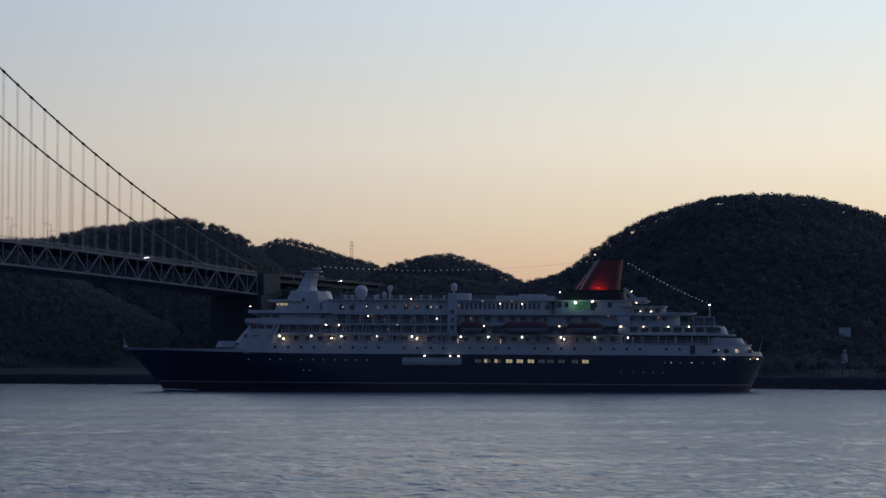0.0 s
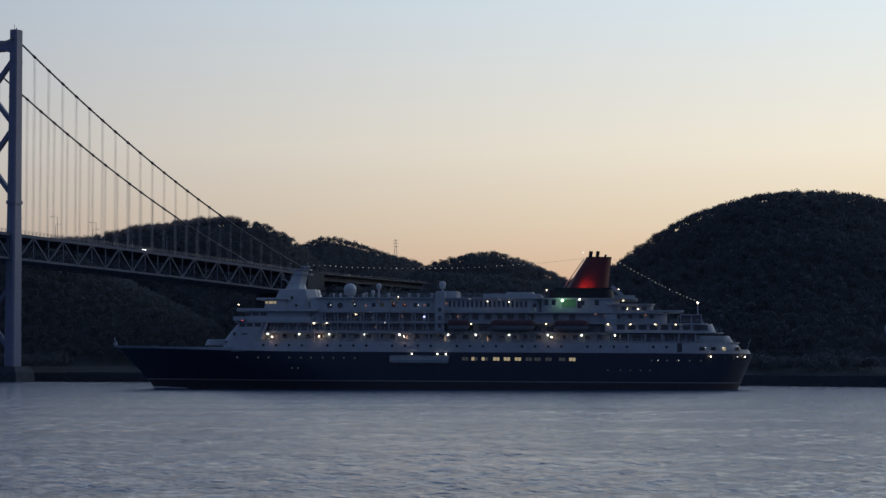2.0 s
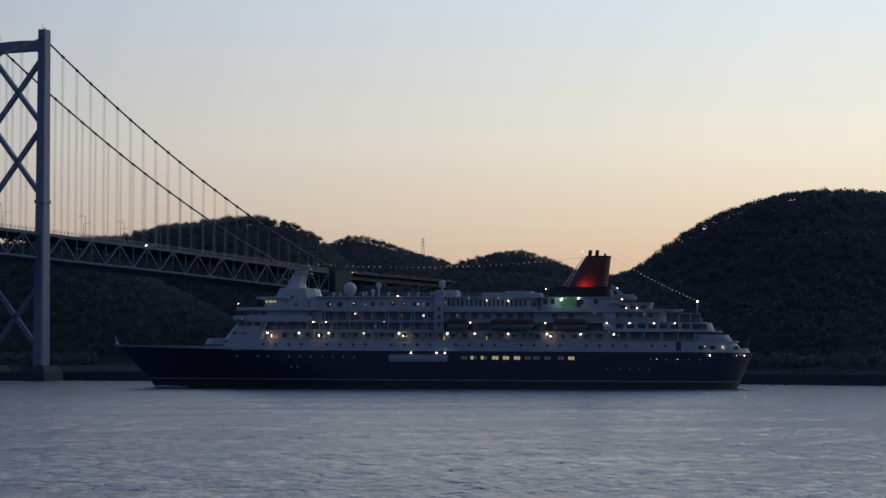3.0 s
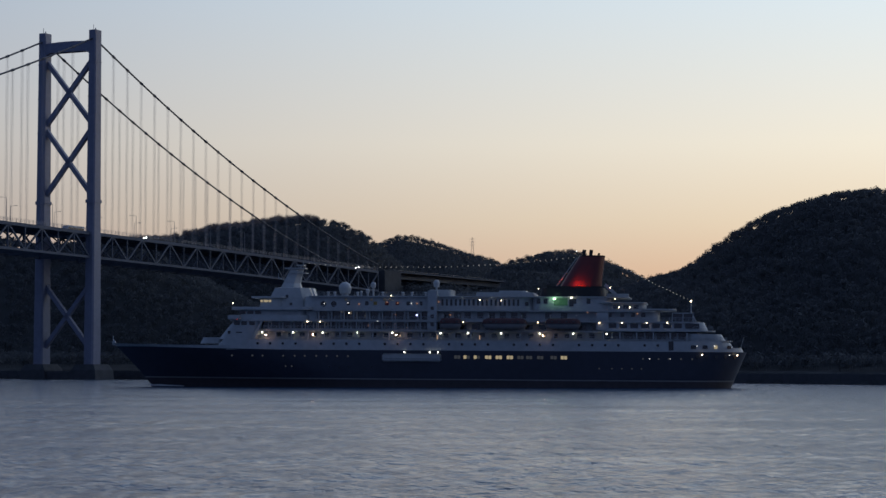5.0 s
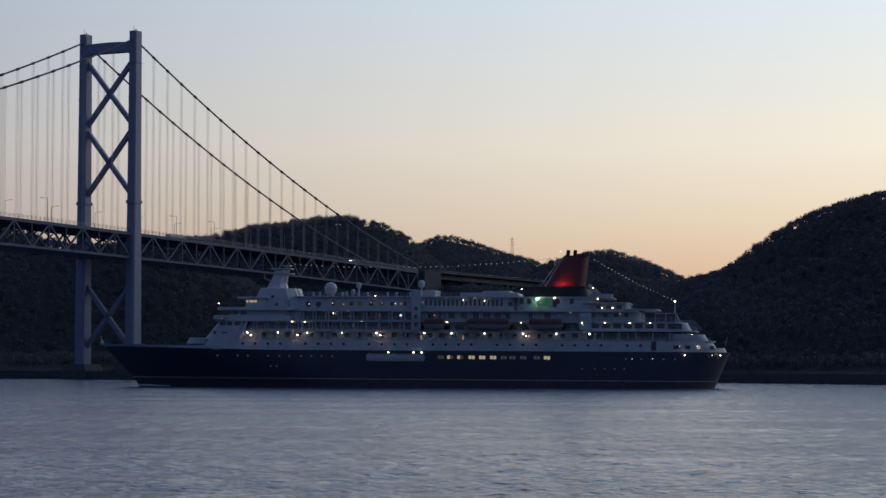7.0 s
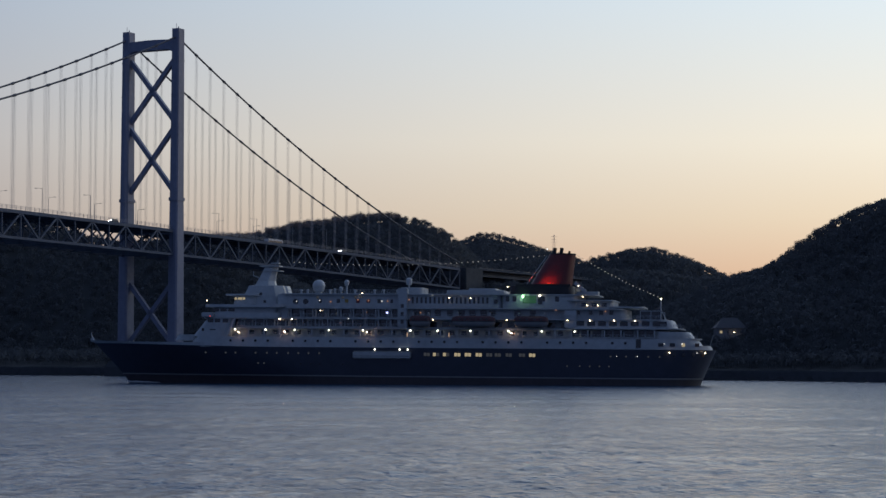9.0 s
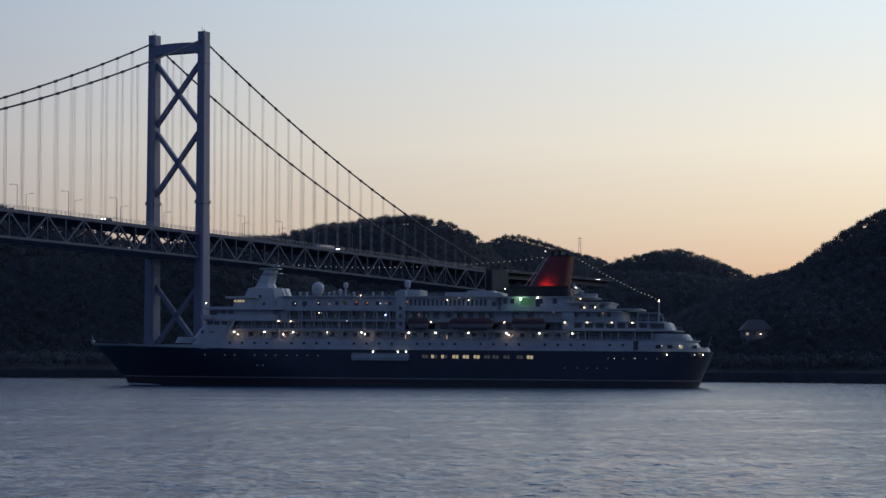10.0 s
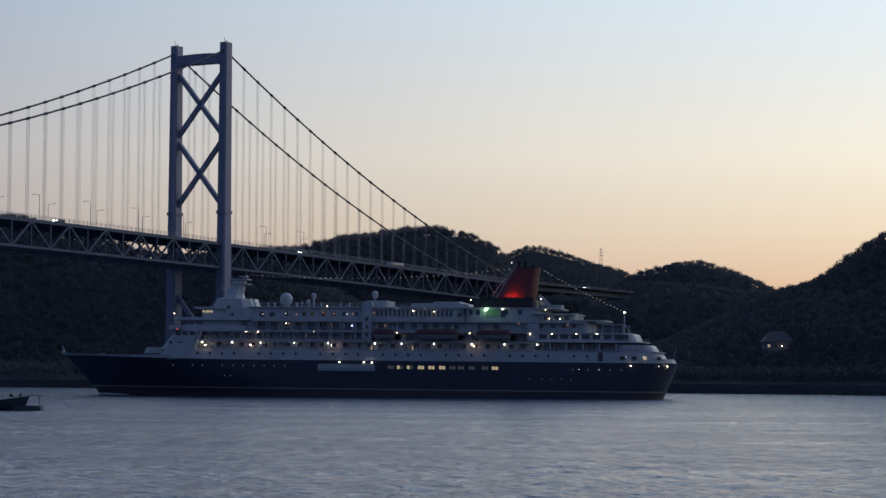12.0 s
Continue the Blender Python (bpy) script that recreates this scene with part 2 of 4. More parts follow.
    f = np.stack([i, i + 1, i + nx + 1, i + nx], -1)
    me.vertices.add(nx * ny)
    me.vertices.foreach_set("co", np.stack([gx, gy, gz], -1).astype(np.float32).ravel())
    me.loops.add(f.size)
    me.loops.foreach_set("vertex_index", f.astype(np.int32).ravel())
    me.polygons.add(len(f))
    me.polygons.foreach_set("loop_start", np.arange(0, f.size, 4, dtype=np.int32))
    me.update(calc_edges=True)
    me.materials.append(m)
    me.polygons.foreach_set("use_smooth", [True] * len(me.polygons))
    ob = new("water", me)
    return tagged(ob, "grey-blue rippled strait water at dusk", "water", kind="structure")


water = make_water()


# ---------- land ----------
# each hill: ridge line's distance north, slope to the front, slope to the back, and the ridge's height along x
HILLS = {
    "far_left": (1080, 170, 300, [(-520, 39.0), (-420, 65.0), (-330, 78.0), (-274, 82.0), (-250, 73.0), (-205, 63.5), (-150, 61.0), (-60, 19.0)]),
    "left": (1250, 260, 330, [(-330, 39.0), (-200, 71.0), (-149, 72.0), (-128, 79.0), (-100, 84.0), (-76, 87.5), (-51, 84.7), (-35, 77.7), (-18, 62.0), (12, 29.0)]),
    "middle": (1900, 500, 300, [(-260, 58.2), (-120, 68.2), (-53, 102.2), (-24, 112.2), (2, 106.2), (51, 94.2), (96, 75.2), (220, 58.2)]),
    "low": (1450, 350, 330, [(-40, 18.5), (5, 38.5), (52, 68.5), (77, 76.5), (96, 77.0), (122, 70.5), (144, 59.5), (170, 50.5), (240, 28.5)]),
    "knoll": (1060, 150, 100, [(-70, 6), (-20, 25), (15, 36), (50, 42), (90, 39), (140, 28)]),
    "spur": (1200, 190, 160, [(10, 12), (24, 34), (37, 51), (80, 53), (140, 45), (200, 37)]),
    # past x=257 the ridge is out of view, raised to block low glow
    "right": (950, 350, 420, [(20, 9.0), (60, 22.5), (92, 38.5), (113, 42.0), (138, 59.6), (159, 73.0), (180, 77.1), (212, 76.7), (232, 71.5), (257, 63.5), (330, 58), (420, 62), (560, 68), (760, 55), (950, 30)]),
}


def ridge(knots, x):
    """Smooth height along a ridge."""
    ks = np.array(knots, float)
    xs = np.linspace(ks[0, 0], ks[-1, 0], 400)
    zs = np.interp(xs, ks[:, 0], ks[:, 1])
    w = np.hanning(17)
    zs = np.convolve(np.pad(zs, 8, mode="edge"), w / w.sum(), "valid")
    return np.interp(x, xs, zs, left=ks[0, 1] * 0.6, right=ks[-1, 1] * 0.6)


SHORE = [(-1500, 1200), (-500, 900), (-165, 846), (-60, 792), (85, 712), (152, 607), (300, 500), (900, 420), (2500, 400)]


def wobble(x, y, size):
    return np.sin(x / size + 1.3 * np.sin(y / size * 0.7)) * np.cos(y / size * 1.1 + 0.8 * np.sin(x / size * 0.6))


def shore_y(x):
    s = np.array(SHORE, float)
    return np.interp(x, s[:, 0], s[:, 1]) + 3 * wobble(x, x * 0.3, 14)


def land(x, y):
    """Height of the ground."""
    s = y - shore_y(x)
    z = np.full_like(np.asarray(x, float), 0.0)
    for y0, front, back, knots in HILLS.values():
        d = np.where(y < y0, (y0 - y) / front, (y - y0) / back)
        z = np.maximum(z, ridge(knots, x) * (1 - smooth(0, 1, d)))
    z = z + (2.2 * wobble(x, y, 31) + 1.2 * wobble(x + 40, y, 13)) * smooth(8, 60, z)
    base = 3.6 * smooth(-1.5, 1.5, s) + 2.0 * smooth(8, 60, s) - 4.0 * (1 - smooth(-14, 0, s))
    return np.where(s > 0, np.maximum(base, z * smooth(0, 90, s)), base)


def make_ground():
    xs = np.concatenate([np.linspace(-2400, -560, 24), np.arange(-540, 520, 7.0), np.linspace(540, 2400, 24)])
    ys = np.concatenate([np.arange(400, 900, 3.0), np.arange(900, 1500, 9.0), np.linspace(1510, 2600, 60)])
    gx, gy = np.meshgrid(xs, ys)
    gz = land(gx, gy)
    v = np.stack([gx, gy, gz], -1).reshape(-1, 3)
    nx, ny = len(xs), len(ys)
    i = (np.arange(ny - 1)[:, None] * nx + np.arange(nx - 1)[None]).reshape(-1)
    f = np.stack([i, i + 1, i + nx + 1, i + nx], -1)
    me = bpy.data.meshes.new("ground")
    me.from_pydata(v.tolist(), [], f.tolist())
    me.materials.append(M_GROUND)
    me.polygons.foreach_set("use_smooth", [True] * len(me.polygons))
    tagged(new("ground", me), "dark wooded shore rising into hills", "ground", kind="structure")


make_ground()


def make_near_shore():
    """The quay from which the ship is watched, and the land behind it."""
    xs = np.linspace(-2400, 2400, 61)
    ys = np.array([-2000, -900, -300, -80, -20, 0, 12, 16, 17.5, 18, 19])
    gx, gy = np.meshgrid(xs, ys)
    gz = np.interp(gy, [-2000, -300, -80, 0, 16, 17.5, 18, 19], [14, 9, 5, 4.6, 4.5, 4.4, -1.5, -3.0]) + 0.25 * wobble(gx, gy, 90)
    nx, ny = len(xs), len(ys)
    i = (np.arange(ny - 1)[:, None] * nx + np.arange(nx - 1)[None]).reshape(-1)
    me = bpy.data.meshes.new("near_shore")
    me.from_pydata(np.stack([gx, gy, gz], -1).reshape(-1, 3).tolist(), [], np.stack([i, i + 1, i + nx + 1, i + nx], -1).tolist())
    me.materials.append(M_CONCRETE)
    tagged(new("near_shore", me), "bare concrete quay and land behind it", "ground", kind="structure")


make_near_shore()


# ---------- bridge ----------
AX = radians(25.5)                      # the bridge runs away to the right
BRIDGE = Matrix.Translation((-135.75, 815.2, 0)) @ Matrix.Rotation(radians(90) - AX, 4, "Z")
# bridge space: x along the deck (0 at the tower, plus to the far anchorage), y across (minus is the camera's side)
HALF = 11.35
SIDE, MAIN = 236.0, 770.0
DEPTH = 9.6


def deck_z(x):
    return 55.3 - 0.0175 * x - 0.00002 * x * x if x > 0 else 55.3 - 0.0175 * x - 0.0000227 * x * x


def cable_z(x):
    if x >= 0:
        u = x / SIDE
        return 127.9 + (52.6 - 127.9) * u - 26.0 * u * (1 - u)
    u = -x / MAIN
    return 127.9 + 0.68 * min(-x / 2.3, 1) - 4 * 75.7 * u * (1 - u)


def make_tower(m):
    tower = thing("bridge_tower", "blue-grey steel suspension bridge tower with crossed braces", "bridge tower", m)
    for sy in (-1, 1):
        y = sy * HALF
        s = Shape()
        w, d = 1.68, 2.3
        ring = lambda z, k: [(px * k, y + py * k, z) for px, py in ((-d, -w * 0.72), (-d * 0.8, -w), (d * 0.8, -w), (d, -w * 0.72), (d, w * 0.72), (d * 0.8, w), (-d * 0.8, w), (-d, w * 0.72))]
        s.rings([ring(5.6, 1.28), ring(54, 1.14), ring(66.0, 1.08), ring(128.6, 0.95), ring(129.8, 0.95)])
        leg = part("leg", s, M_STEEL, tower)
        c = Shape()
        c.rings([ring(66.0, 1.26), ring(67.2, 1.26)])
        part("collar", c, M_STEEL, leg, "riveted collar round the leg")
        k = Shape()
        k.box(-2.0, 2.0, y - 1.45, y + 1.45, 129.8, 131.2).tube((-1.2, y, 131.2), (-1.2, y, 133.2), 0.1, 6).tube((0.9, y + 0.5, 131.2), (0.9, y + 0.5, 132.3), 0.2, 6)
        part("saddle_housing", k, M_STEEL, leg, bevel=0.15)
        for z in (20, 33, 46, 80, 93, 106, 119):
            j = Shape()
            j.rings([ring(z, (1.285 if z < 25 else 1.22) if z < 60 else 1.06), ring(z + 0.25, (1.285 if z < 25 else 1.22) if z < 60 else 1.06)])
            part("joint_plate", j, M_STEEL, leg)
    # top beam with an arched underside
    s = Shape()
    n = 14
    top, bot = [], []
    for i in range(n + 1):
        y = -HALF + 2 * HALF * i / n
        k = abs(y) / HALF
        top.append((y, 126.9 + 0.5 * (1 - k * k)))
        bot.append((y, 123.5 - 2.6 * max(0, (k - 0.62) / 0.38) ** 2.2))
    loop = [(y, z) for y, z in top] + [(y, z) for y, z in reversed(bot)]
    nn = len(loop)
    v = [(-1.9, y, z) for y, z in loop] + [(1.9, y, z) for y, z in loop]
    f = [(i, (i + 1) % nn, nn + (i + 1) % nn, nn + i) for i in range(nn)]
    for i in range(n):
        f += [(i, i + 1, nn - 2 - i, nn - 1 - i), (nn + i, nn + i + 1, nn + nn - 2 - i, nn + nn - 1 - i)]
    s.add(v, f)
    part("top_beam", s, M_STEEL, tower, "arched cross beam")
    for zb, zt in ((98.2, 119.0), (71.5, 93.0), (13.8, 34.5)):
        for sg in (-1, 1):
            b = Shape()
            b.beam((0, -sg * (HALF - 1.2), zb - 2.0), (0, sg * (HALF - 1.2), zt + 1.0), 1.5, 1.65)
            part("cross_brace", b, M_STEEL, tower)
    return tower


def make_pier(m):
    p = thing("bridge_pier", "weathered concrete footing under the bridge tower", "pier", m)
    for sy in (-1, 1):
        s = Shape()
        y = sy * HALF
        sq = lambda r, q, z: [(-r, y - q, z), (r, y - q, z), (r, y + q, z), (-r, y + q, z)]
        s.rings([sq(6.5, 6.0, -3), sq(6.0, 5.4, 3.6), sq(5.0, 4.0, 5.7)])
        part("footing", s, M_CONCRETE, p, bevel=0.12)
    s = Shape()
    s.box(-5.2, 5.2, -HALF + 5.4, HALF - 5.4, -3, 3.2)
    part("tie_beam", s, M_CONCRETE, p)
    return p


make_tower(BRIDGE)
make_pier(BRIDGE)


def stations(a, b, step):
    k = round((b - a) / step)
    return [a + (b - a) * i / k for i in range(k + 1)]


def make_deck(name, x0, x1, label):
    """A stiffening truss that carries the road; each member is a mesh of its own."""
    d = thing(name, label, "bridge deck", BRIDGE)
    xs = stations(x0, x1, 10.0)
    road = Shape().sweep([(x, 0, deck_z(x) - 0.2) for x in xs], 2 * HALF - 1.6, 0.4)
    part("road_slab", road, M_ASPHALT, d, "dark asphalt road slab")
    part("deck_plate", Shape().sweep([(x, 0, deck_z(x) - 0.47) for x in xs], 2 * HALF - 2.0, 0.12), M_GIRDER, d, "painted steel plate under the road")
    for y in (-7.5, -2.5, 2.5, 7.5):
        part("stringer", Shape().sweep([(x, y, deck_z(x) - 0.85) for x in xs], 0.35, 0.6), M_GIRDER, d)
    for sy in (-1, 1):
        y = sy * HALF
        chords = ((-0.9, 0.75, "top_chord"), (-DEPTH, 0.75, "bottom_chord"))
        for off, w, nm in chords:
            part(nm, Shape().sweep([(x, y, deck_z(x) + off) for x in xs], w, 0.85), M_GIRDER, d)
        for i, x in enumerate(xs):
            s = Shape().beam((0, 0, -DEPTH), (0, 0, -0.9), 0.42, 0.42)
            part("vertical", s, M_GIRDER, d, at=pose(x, y, deck_z(x)))
        for i, (a, b) in enumerate(zip(xs, xs[1:])):
            up = i % 2 == 0
            za, zb = (-DEPTH, -0.9) if up else (-0.9, -DEPTH)
            s = Shape().beam((a, y, deck_z(a) + za), (b, y, deck_z(b) + zb), 0.55, 0.6)
            part("diagonal", s, M_GIRDER, d)
        g = Shape()
        for z in (0.45, 0.85, 1.25):
            for a, b in zip(xs, xs[1:]):
                g.beam((a, y * 0.98, deck_z(a) + z), (b, y * 0.98, deck_z(b) + z), 0.08, 0.08)
        for x in stations(x0, x1, 2.5):
            g.beam((x, y * 0.98, deck_z(x) - 0.1), (x, y * 0.98, deck_z(x) + 1.3), 0.12, 0.12)
        part("parapet", g, M_GALV, d, "galvanised parapet rail")
        f = Shape().sweep([(x, y * 0.985, deck_z(x) - 0.4) for x in xs], 0.7, 0.5)
        part("fascia", f, M_GIRDER, d)
    for i, x in enumerate(xs):
        s = Shape()
        z = deck_z(x)
        s.beam((x, -HALF, z - DEPTH), (x, HALF, z - DEPTH), 0.6, 0.7).beam((x, -HALF, z - 1.0), (x, HALF, z - 1.0), 0.6, 1.0)
        s.beam((x, -HALF, z - DEPTH), (x, 0, z - 1.4), 0.4, 0.4).beam((x, HALF, z - DEPTH), (x, 0, z - 1.4), 0.4, 0.4)
        part("cross_frame", s, M_GIRDER, d)
    for y in (-4.5, 4.5):
        part("maintenance_walkway", Shape().sweep([(x, y, deck_z(x) - DEPTH + 0.45) for x in xs], 1.4, 0.15), M_GIRDER, d)
    return d


make_deck("side_span", 2.5, SIDE, "dark grey-blue steel truss side span of the bridge")
make_deck("main_span", -MAIN + 5, -2.5, "dark grey-blue steel truss main span of the bridge")


def make_cables():
    hangers = [-14.4 - 9.17 * k for k in range(80)] + [12.4 + 9.66 * k for k in range(23)]
    for sy in (-1, 1):
        c = thing("main_cable", "grey wrapped main cable with pale hangers", "cable", BRIDGE, group="main cables of the bridge")
        y = sy * HALF
        xs = stations(-MAIN, -2.3, 10) + stations(0, SIDE, 10)
        s = Shape()
        for a, b in zip(xs, xs[1:]):
            s.tube((a, y, cable_z(a)), (b, y, cable_z(b)), 0.33, 8)
        part("cable", s, M_CABLE, c, smooth=True)
        for x in hangers:
            dx = 0.5
            slope = math.atan2(cable_z(x + dx) - cable_z(x - dx), 2 * dx)
            k = Shape().tube((-0.75, 0, 0), (0.75, 0, 0), 0.5, 8)
            part("cable_band", k, M_CABLE, c, at=Matrix.Translation((x, y, cable_z(x))) @ Matrix.Rotation(-slope, 4, "Y"))
            top, bot = cable_z(x), deck_z(x) - 0.6
            if top - bot > 2:
                h = Shape()
                for o in (-0.36, 0.36):
                    for q in (-0.3, 0.3):
                        h.tube((o, q, bot), (o, q, top), 0.034, 5)
                part("hanger", h, M_HANGER, c, at=pose(x, y, 0))


make_cables()


def make_lamp_post():
    p = thing("street_lamp", "slim galvanised road lamp, unlit, on the bridge deck", "street lamp", group="road lamps on the bridge")
    s = Shape().tube((0, 0, 0), (0, 0, 8.4), 0.11, 8, 0.075).tube((0, 0, 8.4), (0, 2.5, 8.65), 0.06, 6)
    part("pole", s, M_GALV, p)
    part("lamp_head", Shape().box(-0.18, 0.18, 2.3, 3.2, 8.52, 8.7), M_GALV, p, bevel=0.05)
    return p


lamp = make_lamp_post()
first = True
for sy, start in ((-1, 2.7), (1, 5.7)):
    for k in range(-13, 5):
        x = start + 27.6 * k
        if abs(x) < 4:
            continue
        m = BRIDGE @ pose(x, sy * (HALF - 0.9), deck_z(x) - 0.05, 0, 0, 0 if sy < 0 else 180)
        if first:
            lamp.matrix_basis, first = m, False
        else:
            copy_thing(lamp, m)


# anchorage and approach viaduct past the side span
def make_approach():
    a = thing("anchorage", "weathered concrete bridge anchorage block", "anchorage", BRIDGE)
    s = Shape()
    s.box(SIDE + 0.5, SIDE + 22, -HALF - 2, HALF + 2, 0, deck_z(SIDE) - DEPTH - 0.3)
    part("block", s, M_CONCRETE, a, bevel=0.3)
    s = Shape()
    s.box(SIDE + 4, SIDE + 22, -HALF - 1.5, HALF + 1.5, deck_z(SIDE) - DEPTH - 0.3, deck_z(SIDE) + 0.2)
    part("cable_house", s, M_CONCRETE, a, bevel=0.3)
    v = thing("approach_viaduct", "grey girder viaduct on concrete piers beyond the bridge", "viaduct", BRIDGE)
    x0, x1 = SIDE + 22, SIDE + 152
    z = lambda x: deck_z(SIDE) - 0.002 * (x - SIDE)
    xs = stations(x0, x1, 20)
    for y in (-6.5, 6.5):
        part("girder", Shape().sweep([(x, y, z(x) - 1.6) for x in xs], 3.0, 2.6), M_GIRDER, v)
    part("road_slab", Shape().sweep([(x, 0, z(x) - 0.15) for x in xs], 2 * HALF, 0.3), M_ASPHALT, v)
    for y in (-HALF, HALF):
        part("parapet", Shape().sweep([(x, y * 0.985, z(x) + 0.15) for x in xs], 0.3, 0.3), M_GIRDER, v)
        s = Shape().sweep([(x, y * 0.985, z(x) + 0.95) for x in xs], 0.09, 0.09)
        for x in stations(x0, x1, 2.5):
            s.beam((x, y * 0.985, z(x) + 0.2), (x, y * 0.985, z(x) + 0.95), 0.09, 0.09)
        part("guard_rail", s, M_GALV, v)
    for x in stations(x0 + 45, x1, 50):
        s = Shape()
        for y in (-6, 6):
            s.box(x - 1.5, x + 1.5, y - 1.5, y + 1.5, 0, z(x) - 4.5)
        s.box(x - 1.6, x + 1.6, -8.5, 8.5, z(x) - 4.6, z(x) - 2.9)
        part("viaduct_pier", s, M_CONCRETE, v)


make_approach()

# ---------- cruise ship ----------
COURSE = radians(6.92)
SHIP_SPEED = 7.193
ship = thing("cruise_ship", "white and navy cruise ship under way, deck lights on", "cruise ship")
# ship space: x forward, y to port (the side seen), z up from the waterline
MAIN_DECK = 9.5


def stem(z):
    return 72.2 + 11.3 * (max(z, 0) / 10.9) ** 1.15


def sternpost(z):
    return -79.0 - 3.9 * min(max(z, 0) / 9.0, 1.1)


def half_beam(u, z):
    """Half the hull's breadth at u and height z."""
    k = min(max(z / MAIN_DECK, 0), 1)
    fwd0 = 12 + 24 * k
    us, ut = stem(z), sternpost(z)
    full = 11.6 + 0.4 * k
    if u > fwd0:
        q = min((u - fwd0) / (us - fwd0), 1)
        return full * max(1 - q ** (1.6 + 0.7 * k), 0)
    if u < -62:
        q = min((-62 - u) / (-62 - ut), 1)
        return full * max(1 - q ** 2.6, 0) ** 0.5
    return full


def sheer(u, z):
    """The deck edge sweeps up towards the bow."""
    return 0.75 * min(max((u - 36) / 38, 0), 1) * max(z / MAIN_DECK, 0) ** 2


def hull_ring(z, out=0.0, n=46):
    us, ut = stem(z), sternpost(z)
    u = [ut + (us - ut) * (0.5 - 0.5 * math.cos(math.pi * i / n)) for i in range(n + 1)]
    port = [(a, half_beam(a, z) + (out if 0 < i < n else 0), z + sheer(a, z)) for i, a in enumerate(u)]
    return port + [(a, -b, c) for a, b, c in reversed(port[1:-1])]


part("underbody", Shape().rings([hull_ring(z) for z in (-2.5, 0.0, 2.0)]), M_BOOT, ship, "dark red boot topping at the waterline", smooth=True)
part("waterline_stripe", Shape().rings([hull_ring(2.0, 0.05), hull_ring(2.3, 0.05)]), M_HOUSE, ship, "grey-white waterline stripe", smooth=True)
part("hull", Shape().rings([hull_ring(z) for z in (2.35, 4.2, 6.0, 7.6, MAIN_DECK)]), M_NAVY, ship, "navy blue hull side", smooth=True)


def tier_ring(u0, u1, hw, z, rake_f=0.0, rake_a=0.0, inset=0.4, n=22):
    """Outline of a deck house, drawn in where the hull narrows."""
    a, b = u0 + rake_a, u1 - rake_f
    pts = []
    for i in range(n + 1):
        u = a + (b - a) * (0.5 - 0.5 * math.cos(math.pi * i / n))
        w = min(hw, max(half_beam(u, MAIN_DECK) - inset, 0.8))
        e = min((u - a) / 2.6, 1)
        g = min((b - u) / 2.0, 1)
        w *= (0.80 + 0.20 * math.sqrt(max(1 - (1 - e) ** 2, 0))) * (0.86 + 0.14 * math.sqrt(max(1 - (1 - g) ** 2, 0)))
        pts.append((u, w, z))
    return pts + [(u, -w, z) for u, w, z in reversed(pts)]


def house(name, u0, u1, hw, z0, z1, mat=M_WHITE, rf=0.0, ra=0.0, label="", inset=0.4):
    return part(name, Shape().rings([tier_ring(u0, u1, hw, z0, 0, 0, inset), tier_ring(u0, u1, hw, z1, rf, ra, inset)]), mat, ship, label, smooth=True)


def slab(u0, u1, hw, z, over=0.35, thick=0.28, mat=M_WHITE):
    return part("deck", Shape().rings([tier_ring(u0 - over, u1 + over, hw + over, z - thick, 0, 0, 0.1), tier_ring(u0 - over, u1 + over, hw + over, z, 0, 0, 0.1)]), mat, ship, "white deck edge", smooth=True)


# white upper hull and forecastle bulwark
house("upper_hull", -82.3, 52.5, 11.95, MAIN_DECK, 10.6, ra=0.6, label="white upper hull side", inset=0.05)
house("upper_hull", -79.6, 52.5, 11.95, 10.6, 12.15, rf=1.2, ra=1.0, label="white upper hull side", inset=0.05)


def bulwark():
    s = Shape()
    n = 26
    us = [50.0 + (83.2 - 50.0) * (i / n) ** 0.8 for i in range(n + 1)]
    for sg in (1, -1):
        v, f = [], []
        for i, u in enumerate(us):
            top = MAIN_DECK + 1.1 + 0.4 * (i / n) ** 2
            w0 = half_beam(min(u, stem(MAIN_DECK) - 0.02), MAIN_DECK)
            w1 = half_beam(u, top) if u < stem(top) else 0.03
            u0 = min(u, stem(MAIN_DECK))
            d = sheer(u0, MAIN_DECK)
            v += [(u0, sg * (w0 + 0.02), MAIN_DECK + d - 0.05), (u, sg * (w1 + 0.05), top), (u, sg * max(w1 - 0.25, 0.01), top), (u0 - 0.1, sg * max(w0 - 0.25, 0.01), MAIN_DECK + d)]
        for i in range(n):
            for a, b in ((0, 1), (1, 2), (2, 3)):
                f.append((4 * i + a, 4 * i + 4 + a, 4 * i + 4 + b, 4 * i + b))
        s.add(v, f)
    return s


part("bulwark", bulwark(), M_WHITE, ship, "pale forecastle bulwark", smooth=True)
part("forecastle_deck", Shape().rings([hull_ring(MAIN_DECK), hull_ring(MAIN_DECK + 0.03)]), M_DECK, ship, "grey forecastle deck")
jack = Shape().tube((82.6, 0, 10.4), (82.9, 0, 13.0), 0.11, 6).tube((81.8, 0.5, 10.3), (82.6, 0, 12.0), 0.08, 6).tube((81.8, -0.5, 10.3), (82.6, 0, 12.0), 0.08, 6).box(82.2, 83.0, -0.3, 0.3, 10.6, 11.5)
part("jackstaff", jack, M_WHITE, ship)
part("anchor_windlass", Shape().tube((72, -2.5, 10.1), (72, 2.5, 10.1), 0.7, 12).box(71.2, 72.8, -0.6, 0.6, MAIN_DECK, 10.9), M_DECK, ship)
